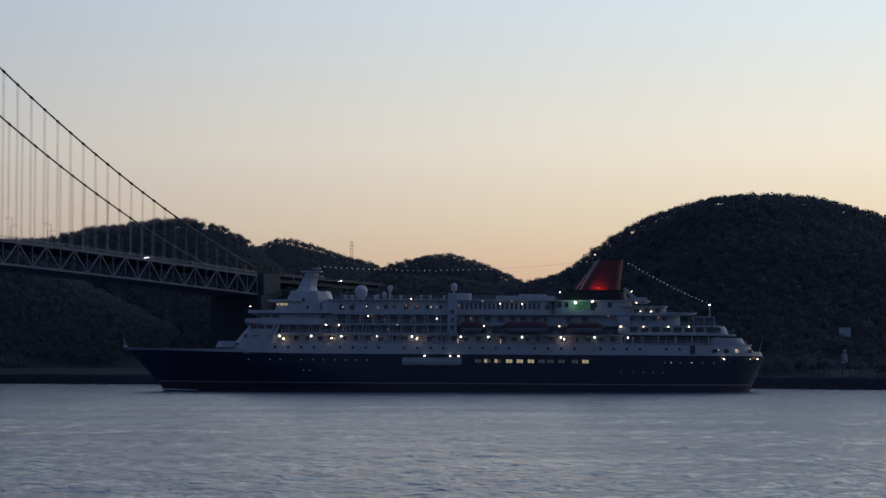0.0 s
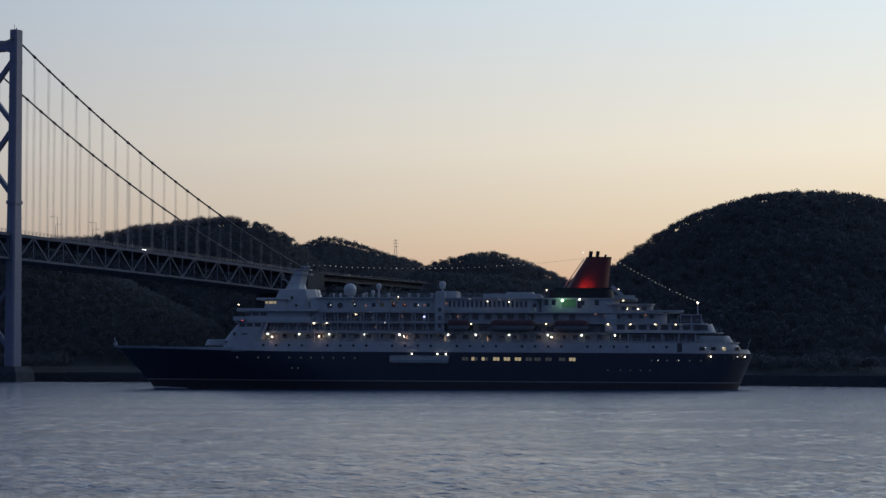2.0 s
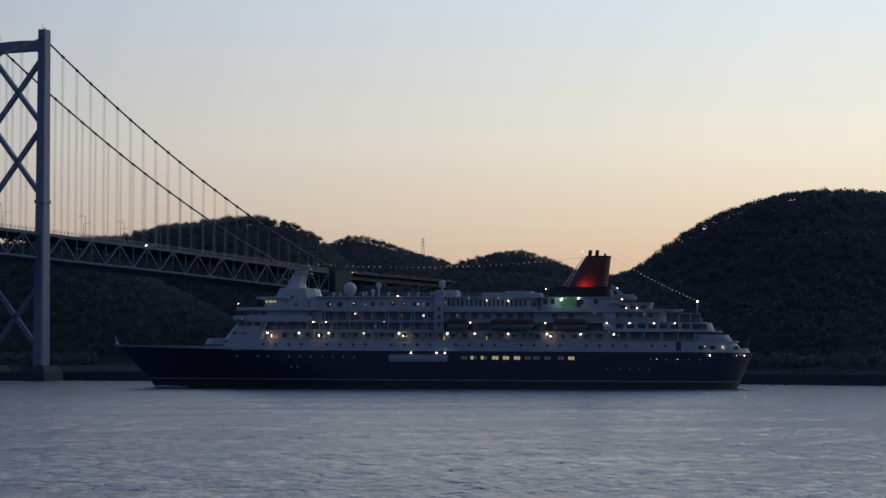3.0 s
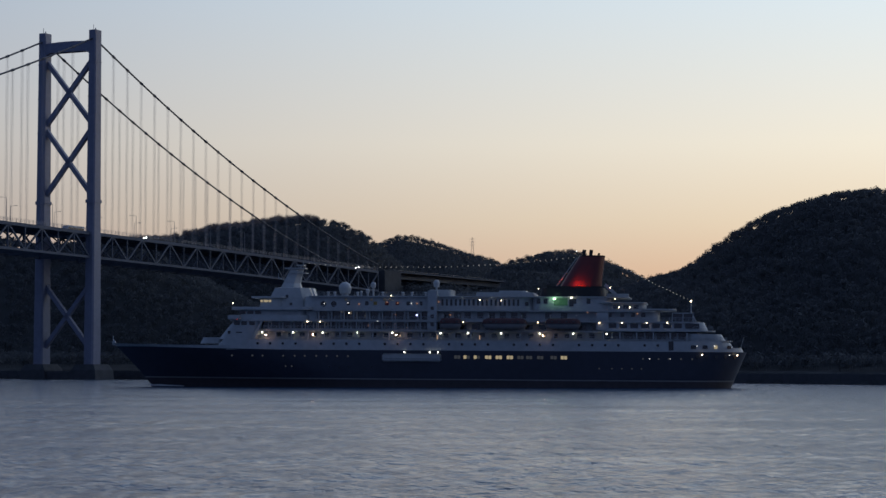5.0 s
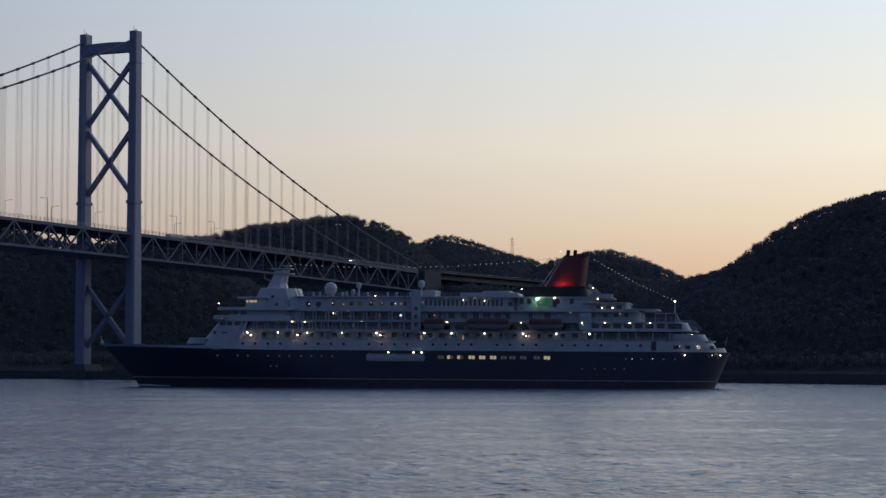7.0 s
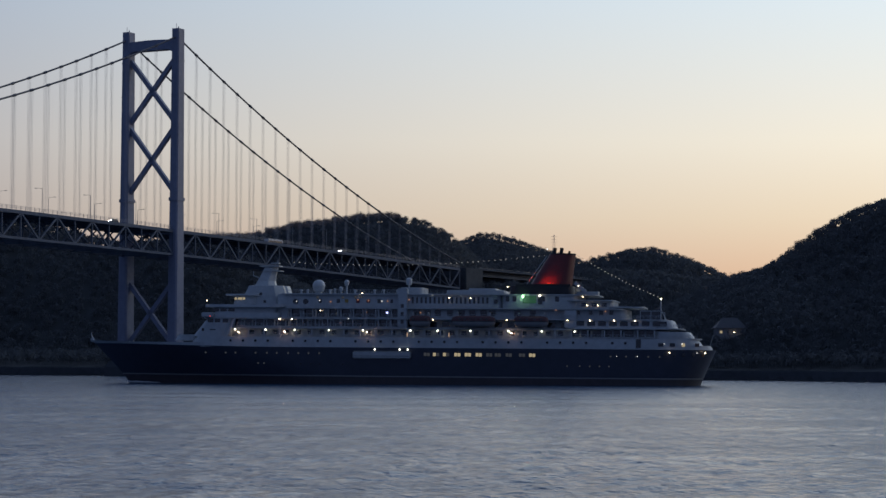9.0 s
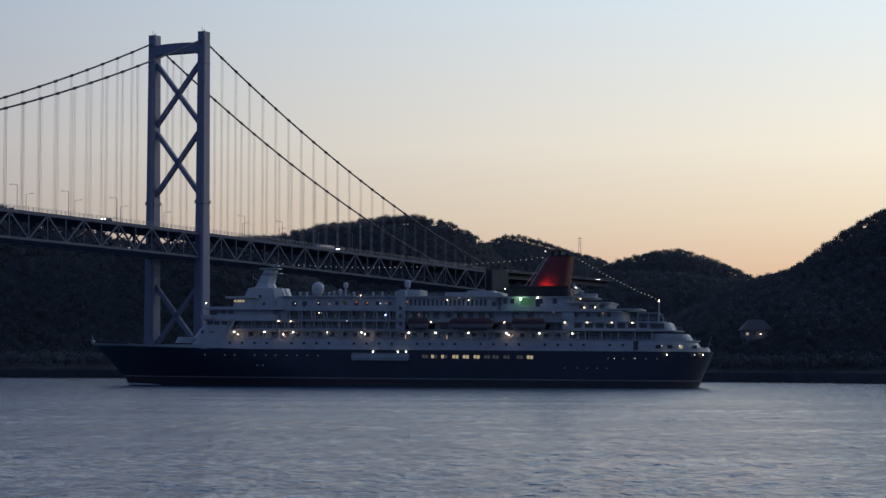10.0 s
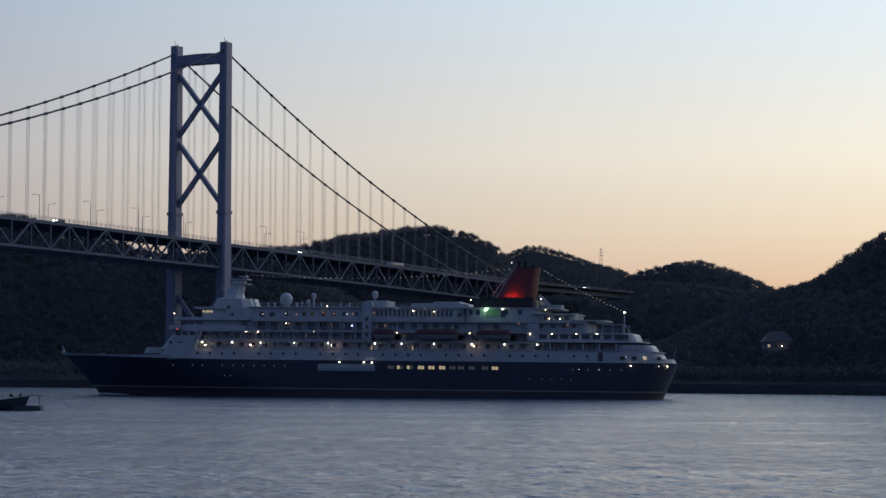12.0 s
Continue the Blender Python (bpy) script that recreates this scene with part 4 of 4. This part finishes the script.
# lifeboats in davits
def lifeboat(u0, u1):
    """White boat hull with a dark red canopy, slung outside the deck edge."""
    L = u1 - u0
    y0 = 13.25

    def shell(zs, scale):
        rings = []
        for z, k in zip(zs, scale):
            ring = []
            for j in range(24):
                a = 2 * math.pi * j / 24
                ex = math.copysign(abs(math.cos(a)) ** 0.7, math.cos(a))
                ring.append((u0 + L / 2 + L / 2 * ex * (0.5 + 0.5 * k), y0 + 1.15 * k * math.sin(a), z))
            rings.append(ring)
        return Shape().rings(rings)

    b = part("lifeboat", shell((14.95, 15.2, 15.6, 16.2, 16.45), (0.35, 0.7, 0.92, 1.0, 1.0)), M_HOUSE, ship, "pale grey lifeboat with dark red canopy in davits", smooth=True)
    part("boat_canopy", shell((16.45, 16.9, 17.35, 17.65, 17.75), (0.97, 0.95, 0.86, 0.6, 0.3)), M_ORANGE, b, "dark red canopy", smooth=True)
    part("fender", shell((16.25, 16.42), (1.03, 1.03)), M_BLACK, b)
    for k in range(max(int(L / 1.9), 2)):
        u = u0 + L * (0.2 + 0.6 * k / max(int(L / 1.9) - 1, 1))
        part("window", Shape().box(u - 0.3, u + 0.3, y0 + 0.98, y0 + 1.08, 16.75, 17.1), M_GLASS, b)
    for u in (u0 + L * 0.14, u0 + L * 0.86):
        part("davit", Shape().beam((u, 10.9, 14.6), (u, 11.6, 18.5), 0.3, 0.3).beam((u, 11.6, 18.5), (u, y0, 18.5), 0.28, 0.28).tube((u, y0, 18.5), (u, y0, 17.4), 0.06, 5), M_WHITE, b)


for a, b in ((-11.2, -5.6), (-27.9, -16.4), (-41.4, -32.4)):
    lifeboat(a, b)
part("side_platform", Shape().box(-6.0, 9.3, 11.9, 12.5, 6.6, 8.7), M_WHITE, ship, "pale folded boarding platform on the hull", bevel=0.35)
part("side_platform_rib", Shape().box(-5.4, 8.8, 12.5, 12.56, 7.3, 7.42), M_DECK, ship)
# dark glass discs stand for the shaded openings of the stern mooring deck
for u in np.arange(-80.0, -69, 2.35):
    porthole(u, 8.3, 0.5, M_GLASS)


# festoon lights over the masts
def festoon(a, b, sag, count):
    a, b = Vector(a), Vector(b)
    pts = []
    for i in range(count + 1):
        q = i / count
        p = a.lerp(b, q)
        p.z -= 4 * sag * q * (1 - q)
        pts.append(p)
    s = Shape()
    for p, q in zip(pts, pts[1:]):
        s.tube(p, q, 0.025, 4)
    line = part("light_string", s, M_BLACK, ship, "festoon of small warm bulbs")
    me = Shape().ball((0, 0, 0), 0.068, 6, 4).mesh("festoon_bulb", G_STRING)
    for p in pts[1:-1]:
        part("festoon_bulb", me, None, line, at=Matrix.Translation(p))


festoon((31.9, 0, 32.2), (-40.3, 0, 34.0), 1.75, 50)
festoon((-47.4, 0, 33.8), (-69.0, 0, 22.8), 0.5, 24)



# foam where the stem cuts the water and along the stern
def foam(name, pts, w0, w1, h):
    """A low broken ridge of foam along a line on the water."""
    rng = random.Random(len(pts))
    s = Shape()
    rings = []
    for i, (u, y) in enumerate(pts):
        k = i / (len(pts) - 1)
        w = (w0 + (w1 - w0) * k) * rng.uniform(0.6, 1.3)
        z = h * (1 - k) * rng.uniform(0.5, 1.2)
        rings.append([(u, y - w, -0.15), (u, y - w * 0.3, z), (u, y + w * 0.4, z * 0.8), (u, y + w, -0.15)])
    s.rings(rings)
    part(name, s, M_FOAM, ship, "pale broken foam", smooth=True)


for sg in (1, -1):
    foam("bow_wave", [(72.6 - 0.9 * i, sg * (0.15 + 0.34 * i)) for i in range(12)], 0.25, 0.6, 0.45)
    foam("stern_wash", [(-79.0 - 2.0 * i, sg * (4.0 + 0.25 * i)) for i in range(16)], 0.8, 1.6, 0.35)
# ---------- shore things ----------
def make_house(x, y, z, turn, w, d, h, label, lit=()):
    hs = thing("house", label, "house", pose(x, y, z, 0, 0, turn))
    part("wall", Shape().box(-w / 2, w / 2, -d / 2, d / 2, -2.0, h), M_HOUSE, hs, bevel=0.05)
    r = Shape()
    e, t = 0.7, h + 0.52 * d
    r.add([(-w / 2 - e, -d / 2 - e, h - 0.1), (w / 2 + e, -d / 2 - e, h - 0.1), (w / 2 + e, d / 2 + e, h - 0.1), (-w / 2 - e, d / 2 + e, h - 0.1),
           (-w / 4, 0, t), (w / 4, 0, t)], [(0, 1, 5, 4), (2, 3, 4, 5), (1, 2, 5), (3, 0, 4), (0, 3, 2, 1)])
    part("roof", r, M_TILE, hs, "grey tiled hip roof")
    for k, u in enumerate((-0.36, -0.12, 0.12, 0.36)):
        part("window", Shape().box(u * w - 0.45, u * w + 0.45, -d / 2 - 0.04, -d / 2 + 0.05, 1.1, 2.0), G_AMBER if k in lit else M_GLASS, hs)
    return hs


make_house(79.4, 787.5, 15.3, 5, 10.4, 7.3, 3.0, "pale house with grey hip roof and lit windows", (0,))
bulb_h = tagged(part("porch_lamp", Shape().ball((0, 0, 0), 0.17, 8, 5), G_WARM, at=pose(80.6, 782.6, 16.75)), "small lit porch lamp beside a house", "lamp")
porch_post = tagged(part("porch_post", Shape().tube((80.6, 782.6, 11.0), (80.6, 782.6, 16.5), 0.06, 6), M_GALV), "thin post carrying a porch lamp", "post")
# pale block above the beacon on the right shore
hut = thing("hut", "pale concrete hut with flat roof on the wooded slope", "hut", pose(177.3, 707, 16.3, 0, 0, -14))
part("wall", Shape().box(-1.9, 1.9, -2, 2, -2.0, 3.3), M_PLASTER, hut, bevel=0.08)
part("roof", Shape().box(-2.2, 2.2, -2.3, 2.3, 3.3, 3.55), M_CONCRETE, hut)
# beacon
bc = thing("beacon", "small white harbour beacon on a stepped plinth", "lighthouse", pose(168.3, 672.0, 6.3))
part("plinth", Shape().box(-2.6, 2.6, -1.6, 1.6, -2.5, 0.3).box(-1.8, 1.8, -1.4, 1.4, 0.3, 1.0), M_PLASTER, bc, bevel=0.06)
part("tower", Shape().tube((0, 0, 1.0), (0, 0, 3.9), 1.05, 14, 0.8), M_PLASTER, bc, smooth=True)
part("gallery", Shape().tube((0, 0, 3.9), (0, 0, 4.1), 1.1, 14), M_PLASTER, bc)
part("lantern", Shape().tube((0, 0, 4.1), (0, 0, 5.0), 0.5, 10).ball((0, 0, 5.05), 0.52, 10, 6), M_GALV, bc, smooth=True)


def make_pylon(m):
    p = thing("transmission_tower", "steel lattice transmission tower on the ridge", "pylon", m)
    h = 19.0
    for sx in (-1, 1):
        for sy in (-1, 1):
            part("leg", Shape().beam((sx * 1.7, sy * 1.7, -3), (sx * 0.35, sy * 0.35, h), 0.16, 0.16), M_GALV, p)
    for k in range(7):
        z0, z1 = k * h / 7, (k + 1) * h / 7
        a, b = 1.7 - 1.35 * z0 / h, 1.7 - 1.35 * z1 / h
        s = Shape()
        for sy in (-1, 1):
            s.beam((-a, sy * a, z0), (b, sy * b, z1), 0.07, 0.07).beam((a, sy * a, z0), (-b, sy * b, z1), 0.07, 0.07)
            s.beam((sy * a, -a, z0), (sy * b, b, z1), 0.07, 0.07)
        part("lattice", s, M_GALV, p)
    for z in (12.5, 15.0, 17.5):
        part("cross_arm", Shape().beam((-2.6, 0, z), (2.6, 0, z), 0.12, 0.16), M_GALV, p)


make_pylon(pose(38.1, 1885, 97.0))


def make_seawall():
    s = Shape()
    xs = np.arange(-420, 330, 6.0)
    ys = shore_y(xs) - 1.0
    for a in range(len(xs) - 1):
        s.beam((xs[a], ys[a], 0.6), (xs[a + 1], ys[a + 1], 0.6), 1.2, 5.2)
    tagged(part("sea_wall", s, M_CONCRETE), "low weathered concrete sea wall along the shore", "sea wall", kind="structure")


make_seawall()


# ---------- woods ----------
def stuff_mesh(name, verts, faces, mat, label):
    me = bpy.data.meshes.new(name)
    me.vertices.add(len(verts))
    me.vertices.foreach_set("co", verts.astype(np.float32).ravel())
    me.loops.add(faces.size)
    me.loops.foreach_set("vertex_index", faces.astype(np.int32).ravel())
    me.polygons.add(len(faces))
    me.polygons.foreach_set("loop_start", np.arange(0, faces.size, 3, dtype=np.int32))
    me.update(calc_edges=True)
    me.validate()
    me.materials.append(mat)
    return tagged(new(name, me), label, "woods", kind="stuff")


def tree_points(rng, x0, x1, y0, y1, step):
    gx, gy = np.meshgrid(np.arange(x0, x1, step), np.arange(y0, y1, step))
    x, y = gx.ravel() + rng.uniform(-0.5, 0.5, gx.size) * step, gy.ravel() + rng.uniform(-0.5, 0.5, gx.size) * step
    return x, y, land(x, y)


def make_woods(name, rng, x, y, z, clumps, tall, label, lo, hi, spread=0.21, tint=M_LEAF):
    n = len(x)
    h = tall * rng.uniform(0.94 - spread, 0.94 + spread, n)
    r = h * rng.uniform(0.42, 0.6, n)
    # sprays of leaves spread through each crown
    u = rng.normal(size=(n, clumps, 3))
    u /= np.linalg.norm(u, axis=2, keepdims=True)
    u[:, :, 2] = np.abs(u[:, :, 2]) * 1.1 - 0.3
    rad = rng.uniform(0.4, 0.95, (n, clumps, 1))
    c = np.stack([x, y, z + h * 0.5], -1)[:, None] + u * rad * np.stack([r, r, h * 0.5], -1)[:, None]
    size = rng.uniform(lo, hi, (n, clumps))[:, :, None, None]
    # each spray lies roughly along the crown's surface
    e1 = np.cross(u, rng.normal(size=u.shape))
    e1 /= np.linalg.norm(e1, axis=2, keepdims=True) + 1e-6
    e2 = np.cross(u, e1)
    k = rng.normal(size=(n, clumps, 3, 3))
    v = c[:, :, None] + (k[..., 0:1] * e1[:, :, None] + k[..., 1:2] * e2[:, :, None] + 0.3 * k[..., 2:3] * u[:, :, None]) * size
    # leaves catch the light as the crown and the slope that they clothe
    e = 4.0
    slope = np.stack([land(x - e, y) - land(x + e, y), land(x, y - e) - land(x, y + e), np.full(n, 2 * e)], -1)
    slope /= np.linalg.norm(slope, axis=1, keepdims=True)
    nrm = slope[:, None] + 0.55 * u
    nrm /= np.linalg.norm(nrm, axis=2, keepdims=True)
    face = np.cross(v[:, :, 1] - v[:, :, 0], v[:, :, 2] - v[:, :, 0])
    turned = np.sum(face * nrm, axis=2) < 0
    v[turned] = v[turned][:, ::-1]
    verts, faces = v.reshape(-1, 3), np.arange(n * clumps * 3).reshape(-1, 3)
    # trunks
    tv = np.array([(math.cos(a), math.sin(a)) for a in (0, 2.1, 4.2)])
    w = (h * 0.025)[:, None]
    low = np.stack([x[:, None] + tv[:, 0] * w, y[:, None] + tv[:, 1] * w, np.repeat(z[:, None] - 1, 3, 1)], -1)
    top = np.stack([x, y, z + h * 0.8], -1)[:, None]
    t = np.concatenate([low, top], 1).reshape(-1, 3)
    tf = np.array([(0, 1, 3), (1, 2, 3), (2, 0, 3)])[None] + np.arange(n)[:, None, None] * 4 + len(verts)
    ob = stuff_mesh(name, np.concatenate([verts, t]), np.concatenate([faces, tf.reshape(-1, 3)]), tint, label)
    bark = np.tile(np.array([[-0.5, -0.8, 0.1], [0.5, -0.8, 0.1], [0, 1, 0.1], [0, -0.5, 1]]), (n, 1))
    nv = np.concatenate([np.repeat(nrm.reshape(-1, 3), 3, axis=0), bark])
    if len(nv) == len(ob.data.vertices):
        ob.data.polygons.foreach_set("use_smooth", [True] * len(ob.data.polygons))
        ob.data.normals_split_custom_set_from_vertices(nv.tolist())
    return ob


def make_bare(name, rng, x, y, z, twigs, tall, label):
    """Leafless trees: thin tapered trunks with fans of twigs."""
    n = len(x)
    h = tall * rng.uniform(0.7, 1.25, n)
    # boughs leave the trunk low down and end on a rounded crown
    d = rng.normal(size=(n, twigs, 3))
    d /= np.linalg.norm(d, axis=2, keepdims=True)
    d[:, :, 2] = d[:, :, 2] * 0.75 + 0.25
    foot = np.stack([x, y, z], -1)[:, None]
    rise = np.array([0, 0, 1.0])
    crown = foot + rise * (h * 0.66)[:, None, None]
    tip = crown + d * (h * 0.40)[:, None, None] * rng.uniform(0.75, 1.05, (n, twigs, 1))
    start = foot + rise * (h[:, None] * rng.uniform(0.3, 0.75, (n, twigs)))[:, :, None]
    base = start + (tip - start) * rng.uniform(0.0, 0.55, (n, twigs, 1))
    side = rng.normal(size=(n, twigs, 3)) * 0.042
    v = np.stack([base - side, base + side, tip], 2).reshape(-1, 3)
    f = np.arange(len(v)).reshape(-1, 3)
    tr = np.stack([np.stack([x - 0.1, y, z - 1], -1), np.stack([x + 0.1, y, z - 1], -1), np.stack([x, y, z + h], -1)], 1).reshape(-1, 3)
    f2 = np.arange(len(tr)).reshape(-1, 3) + len(v)
    return stuff_mesh(name, np.concatenate([v, tr]), np.concatenate([f, f2]), M_BARE, label)


def plant():
    rng = np.random.default_rng(7)
    plots = {
        "right": (30, 420, 560, 1010, 4.6, 5.6, "dark evergreen woods on the steep hill by the strait"),
        "left": (-330, 40, 960, 1330, 5.0, 5.8, "dark evergreen woods behind the bridge"),
        "far_left": (-420, -120, 870, 1120, 5.6, 6.0, "dark woods under the bridge's main span"),
        "low": (-30, 260, 1012, 1500, 5.6, 6.0, "dark woods on the low hill beyond the ship"),
        "middle": (-180, 200, 1650, 1930, 6.5, 7.0, "far dusky woods on the distant ridge"),
    }
    taken = []
    for key, (x0, x1, y0, y1, step, tall, label) in plots.items():
        x, y, z = tree_points(rng, x0, x1, y0, y1, step)
        s = y - shore_y(x)
        keep = (s > 3.5) & (z > 3.75)
        for a, b, c, d in taken:
            keep &= ~((x > a) & (x < b) & (y > c) & (y < d))
        # clear of the house, hut, beacon and the bridge's feet
        for cx, cy, cr in ((79.4, 787, 6.5), (177.3, 707, 5), (168.7, 672, 7), (79.4, 780, 4), (176, 700, 5), (167, 663, 10), (166, 655, 9), (164, 645, 8), (162, 635, 8)):
            keep &= np.hypot(x - cx, y - cy) > cr
        bx, by = x + 135.75, y - 815.2
        along, across = bx * math.sin(AX) + by * math.cos(AX), bx * math.cos(AX) - by * math.sin(AX)
        keep &= ~((np.abs(across) < 17) & (along < SIDE + 30))
        keep &= ~((np.abs(across) < 15) & (z > 36) & (along < SIDE + 152))
        x, y, z = x[keep], y[keep], z[keep]
        y0r = HILLS[key][0]
        crest = np.abs(y - y0r) < 32
        make_woods("woods", rng, x[~crest], y[~crest], z[~crest], 56, tall, label, 0.48, 0.72)
        scrub = crest & (x < -62) if key == "left" else crest & False
        tops = crest & ~scrub
        make_woods("woods", rng, x[tops], y[tops], z[tops], 168, tall * 0.92, label, 0.2, 0.34, spread=0.12)
        if scrub.any():
            make_woods("woods", rng, x[scrub], y[scrub], z[scrub], 120, tall * 0.62, "low evergreen scrub under leafless trees", 0.3, 0.5, spread=0.1)
        # leafless trees stand out along the crests
        b = crest & (rng.random(len(x)) < (0.95 if key == "left" else 0.03))
        if key == "left":
            b &= x < -62
        if key == "right":
            b |= crest & (x > 204) & (x < 222) & (rng.random(len(x)) < 0.3)
        make_bare("woods", rng, x[b], y[b], z[b] - 0.9, 320, tall * (1.12 if key == "left" else 0.95), "leafless winter trees along the crest")
        taken.append((x0, x1, y0, y1))
    # tall trees stand along the viaduct and round the anchorage
    k = np.arange(SIDE + 24, SIDE + 150, 3.4)
    along = np.concatenate([k + rng.uniform(-1.5, 1.5, len(k)) for _ in range(2)])
    across = np.concatenate([rng.uniform(15, 18, len(k)), rng.uniform(19, 23, len(k))])
    x = -135.75 + along * math.sin(AX) + across * math.cos(AX)
    y = 815.2 + along * math.cos(AX) - across * math.sin(AX)
    z = land(x, y)
    tall = np.clip(deck_z(SIDE) - 2.0 - z, 4, 32)
    make_woods("woods", rng, x, y, z, 260, tall, "dark evergreen trees beside the viaduct", 0.5, 0.9, spread=0.08)


plant()


# ---------- traffic on the bridge ----------
def make_car():
    c = thing("car", "dark car with bright headlights crossing the bridge", "car", group="cars on the bridge")
    body = Shape()
    prof = [(-2.1, 0.35), (2.1, 0.35), (2.15, 0.75), (1.0, 0.95), (0.3, 1.42), (-1.3, 1.45), (-1.95, 0.98), (-2.15, 0.9)]
    body.rings([[(a, y, b if abs(y) < 0.8 else min(b, 1.38)) for a, b in prof] for y in (-0.82, -0.7, 0.7, 0.82)])
    part("body", body, M_CARD, c)
    part("windscreen", Shape().beam((1.02, 0, 0.99), (0.36, 0, 1.38), 1.25, 0.05), M_GLASS, c)
    for sx in (-1.3, 1.3):
        for sy in (-0.8, 0.8):
            w = part("wheel", Shape().tube((sx, sy - 0.1, 0.32), (sx, sy + 0.1, 0.32), 0.32, 14), M_TYRE, c)
            part("rim", Shape().tube((sx, sy - 0.11, 0.32), (sx, sy + 0.11, 0.32), 0.19, 10), M_GALV, w)
    for sy in (-0.6, 0.6):
        part("headlight", Shape().ball((2.1, sy, 0.75), 0.115, 8, 6), G_HEAD, c, smooth=True)
    return c


def make_bus():
    b = thing("bus", "white coach crossing the bridge", "bus")
    part("body", Shape().box(-5.6, 5.6, -1.22, 1.22, 0.45, 3.3), M_CARW, b, bevel=0.2)
    for sy in (-1.24, 1.24):
        for k in range(6):
            part("window", Shape().box(-5.1 + k * 1.7, -3.6 + k * 1.7, sy - 0.02, sy + 0.02, 1.6, 2.6), M_GLASS, b)
    part("windscreen", Shape().box(5.58, 5.63, -1.05, 1.05, 1.3, 2.8), M_GLASS, b)
    for sx in (-3.4, 3.6):
        for sy in (-1.1, 1.1):
            w = part("wheel", Shape().tube((sx, sy - 0.14, 0.5), (sx, sy + 0.14, 0.5), 0.5, 16), M_TYRE, b)
            part("rim", Shape().tube((sx, sy - 0.15, 0.5), (sx, sy + 0.15, 0.5), 0.28, 10), M_GALV, w)
    return b


def road_z(x):
    return deck_z(x) if x <= SIDE else deck_z(SIDE) - 0.002 * (x - SIDE)


cars = [make_car()]
for _ in range(2):
    cars.append(copy_thing(cars[0], Matrix()))
bus = make_bus()


# ---------- small work boat ----------
def make_boat():
    b = thing("work_boat", "small dark work boat crossing the strait", "boat")
    hull = []
    for q in range(11):
        u = -14 + 17.2 * q / 10
        k = max(1 - max(0, (q - 5) / 5.2) ** 2.2, 0.05)
        lift = 0.9 * max(0, (q - 5) / 5) ** 2
        hull.append([(u + lift * 0.0, 0, -0.5), (u, 1.1 * k, 0.0), (u + lift, 1.75 * k, 1.35 + lift), (u + lift, 0.0, 1.4 + lift), (u + lift, -1.75 * k, 1.35 + lift), (u, -1.1 * k, 0.0)])
    part("hull", Shape().rings(hull), M_BOAT, b, smooth=True)
    part("platform", Shape().box(1.6, 6.0, -1.1, 1.1, -0.3, 0.7), M_BOAT, b, "low working platform at the bow", bevel=0.1)
    part("post", Shape().tube((5.7, 0, 0.6), (5.7, 0, 2.2), 0.06, 6), M_BOAT, b)
    part("boom", Shape().tube((3.8, 0, 2.35), (6.2, 0, 2.25), 0.05, 6), M_BOAT, b)
    part("cabin", Shape().box(-9.5, -4.5, -1.2, 1.2, 1.3, 3.1), M_BOAT, b, bevel=0.12)
    part("window", Shape().box(-4.52, -4.46, -0.9, 0.9, 2.2, 2.8), M_GLASS, b)
    part("winch", Shape().tube((1.2, -0.6, 2.3), (1.2, 0.6, 2.3), 0.3, 10), M_BOAT, b)
    part("mooring_bitt", Shape().tube((2.6, 0.5, 2.0), (2.6, 0.5, 2.6), 0.12, 6).tube((2.6, -0.5, 2.0), (2.6, -0.5, 2.6), 0.12, 6), M_BOAT, b)
    return b


boat = make_boat()


def motions():
    """Everything that moves, from 0 to 12 s."""
    trim = pose(0, 0, 0, 0, -0.3, 0)
    rows = []
    for t in (0.0, 4.0, 8.0, 12.0):
        s = SHIP_SPEED * t
        rows.append((t, pose(34.47 - math.cos(COURSE) * s, 559.75 + math.sin(COURSE) * s, 0, 0, 0, 180 - math.degrees(COURSE)) @ trim))
    walk(ship, rows)
    times = [0.0, 2.0, 4.0, 6.0, 8.0, 10.0, 12.0]
    for car, start, speed in zip(cars, (142.4, 342.4, 598.0), (19.55, 23.25, 21.8)):
        walk(car, [(t, BRIDGE @ pose(start - speed * t, -6.6, road_z(start - speed * t) + 0.02, 0, 0, 180)) for t in times])
    walk(bus, [(t, BRIDGE @ pose(-95.3 + 21.2 * t, 5.0, road_z(-95.3 + 21.2 * t) + 0.02)) for t in times])
    walk(boat, [(t, pose(-88.0 - 5.0 * (12 - t), 342.3, 0.12, 0, 0, 0)) for t in (0.0, 12.0)])
    walk(water, [(0.0, pose(0, 0, 0)), (12.0, pose(-7, -5, 0))])


motions()
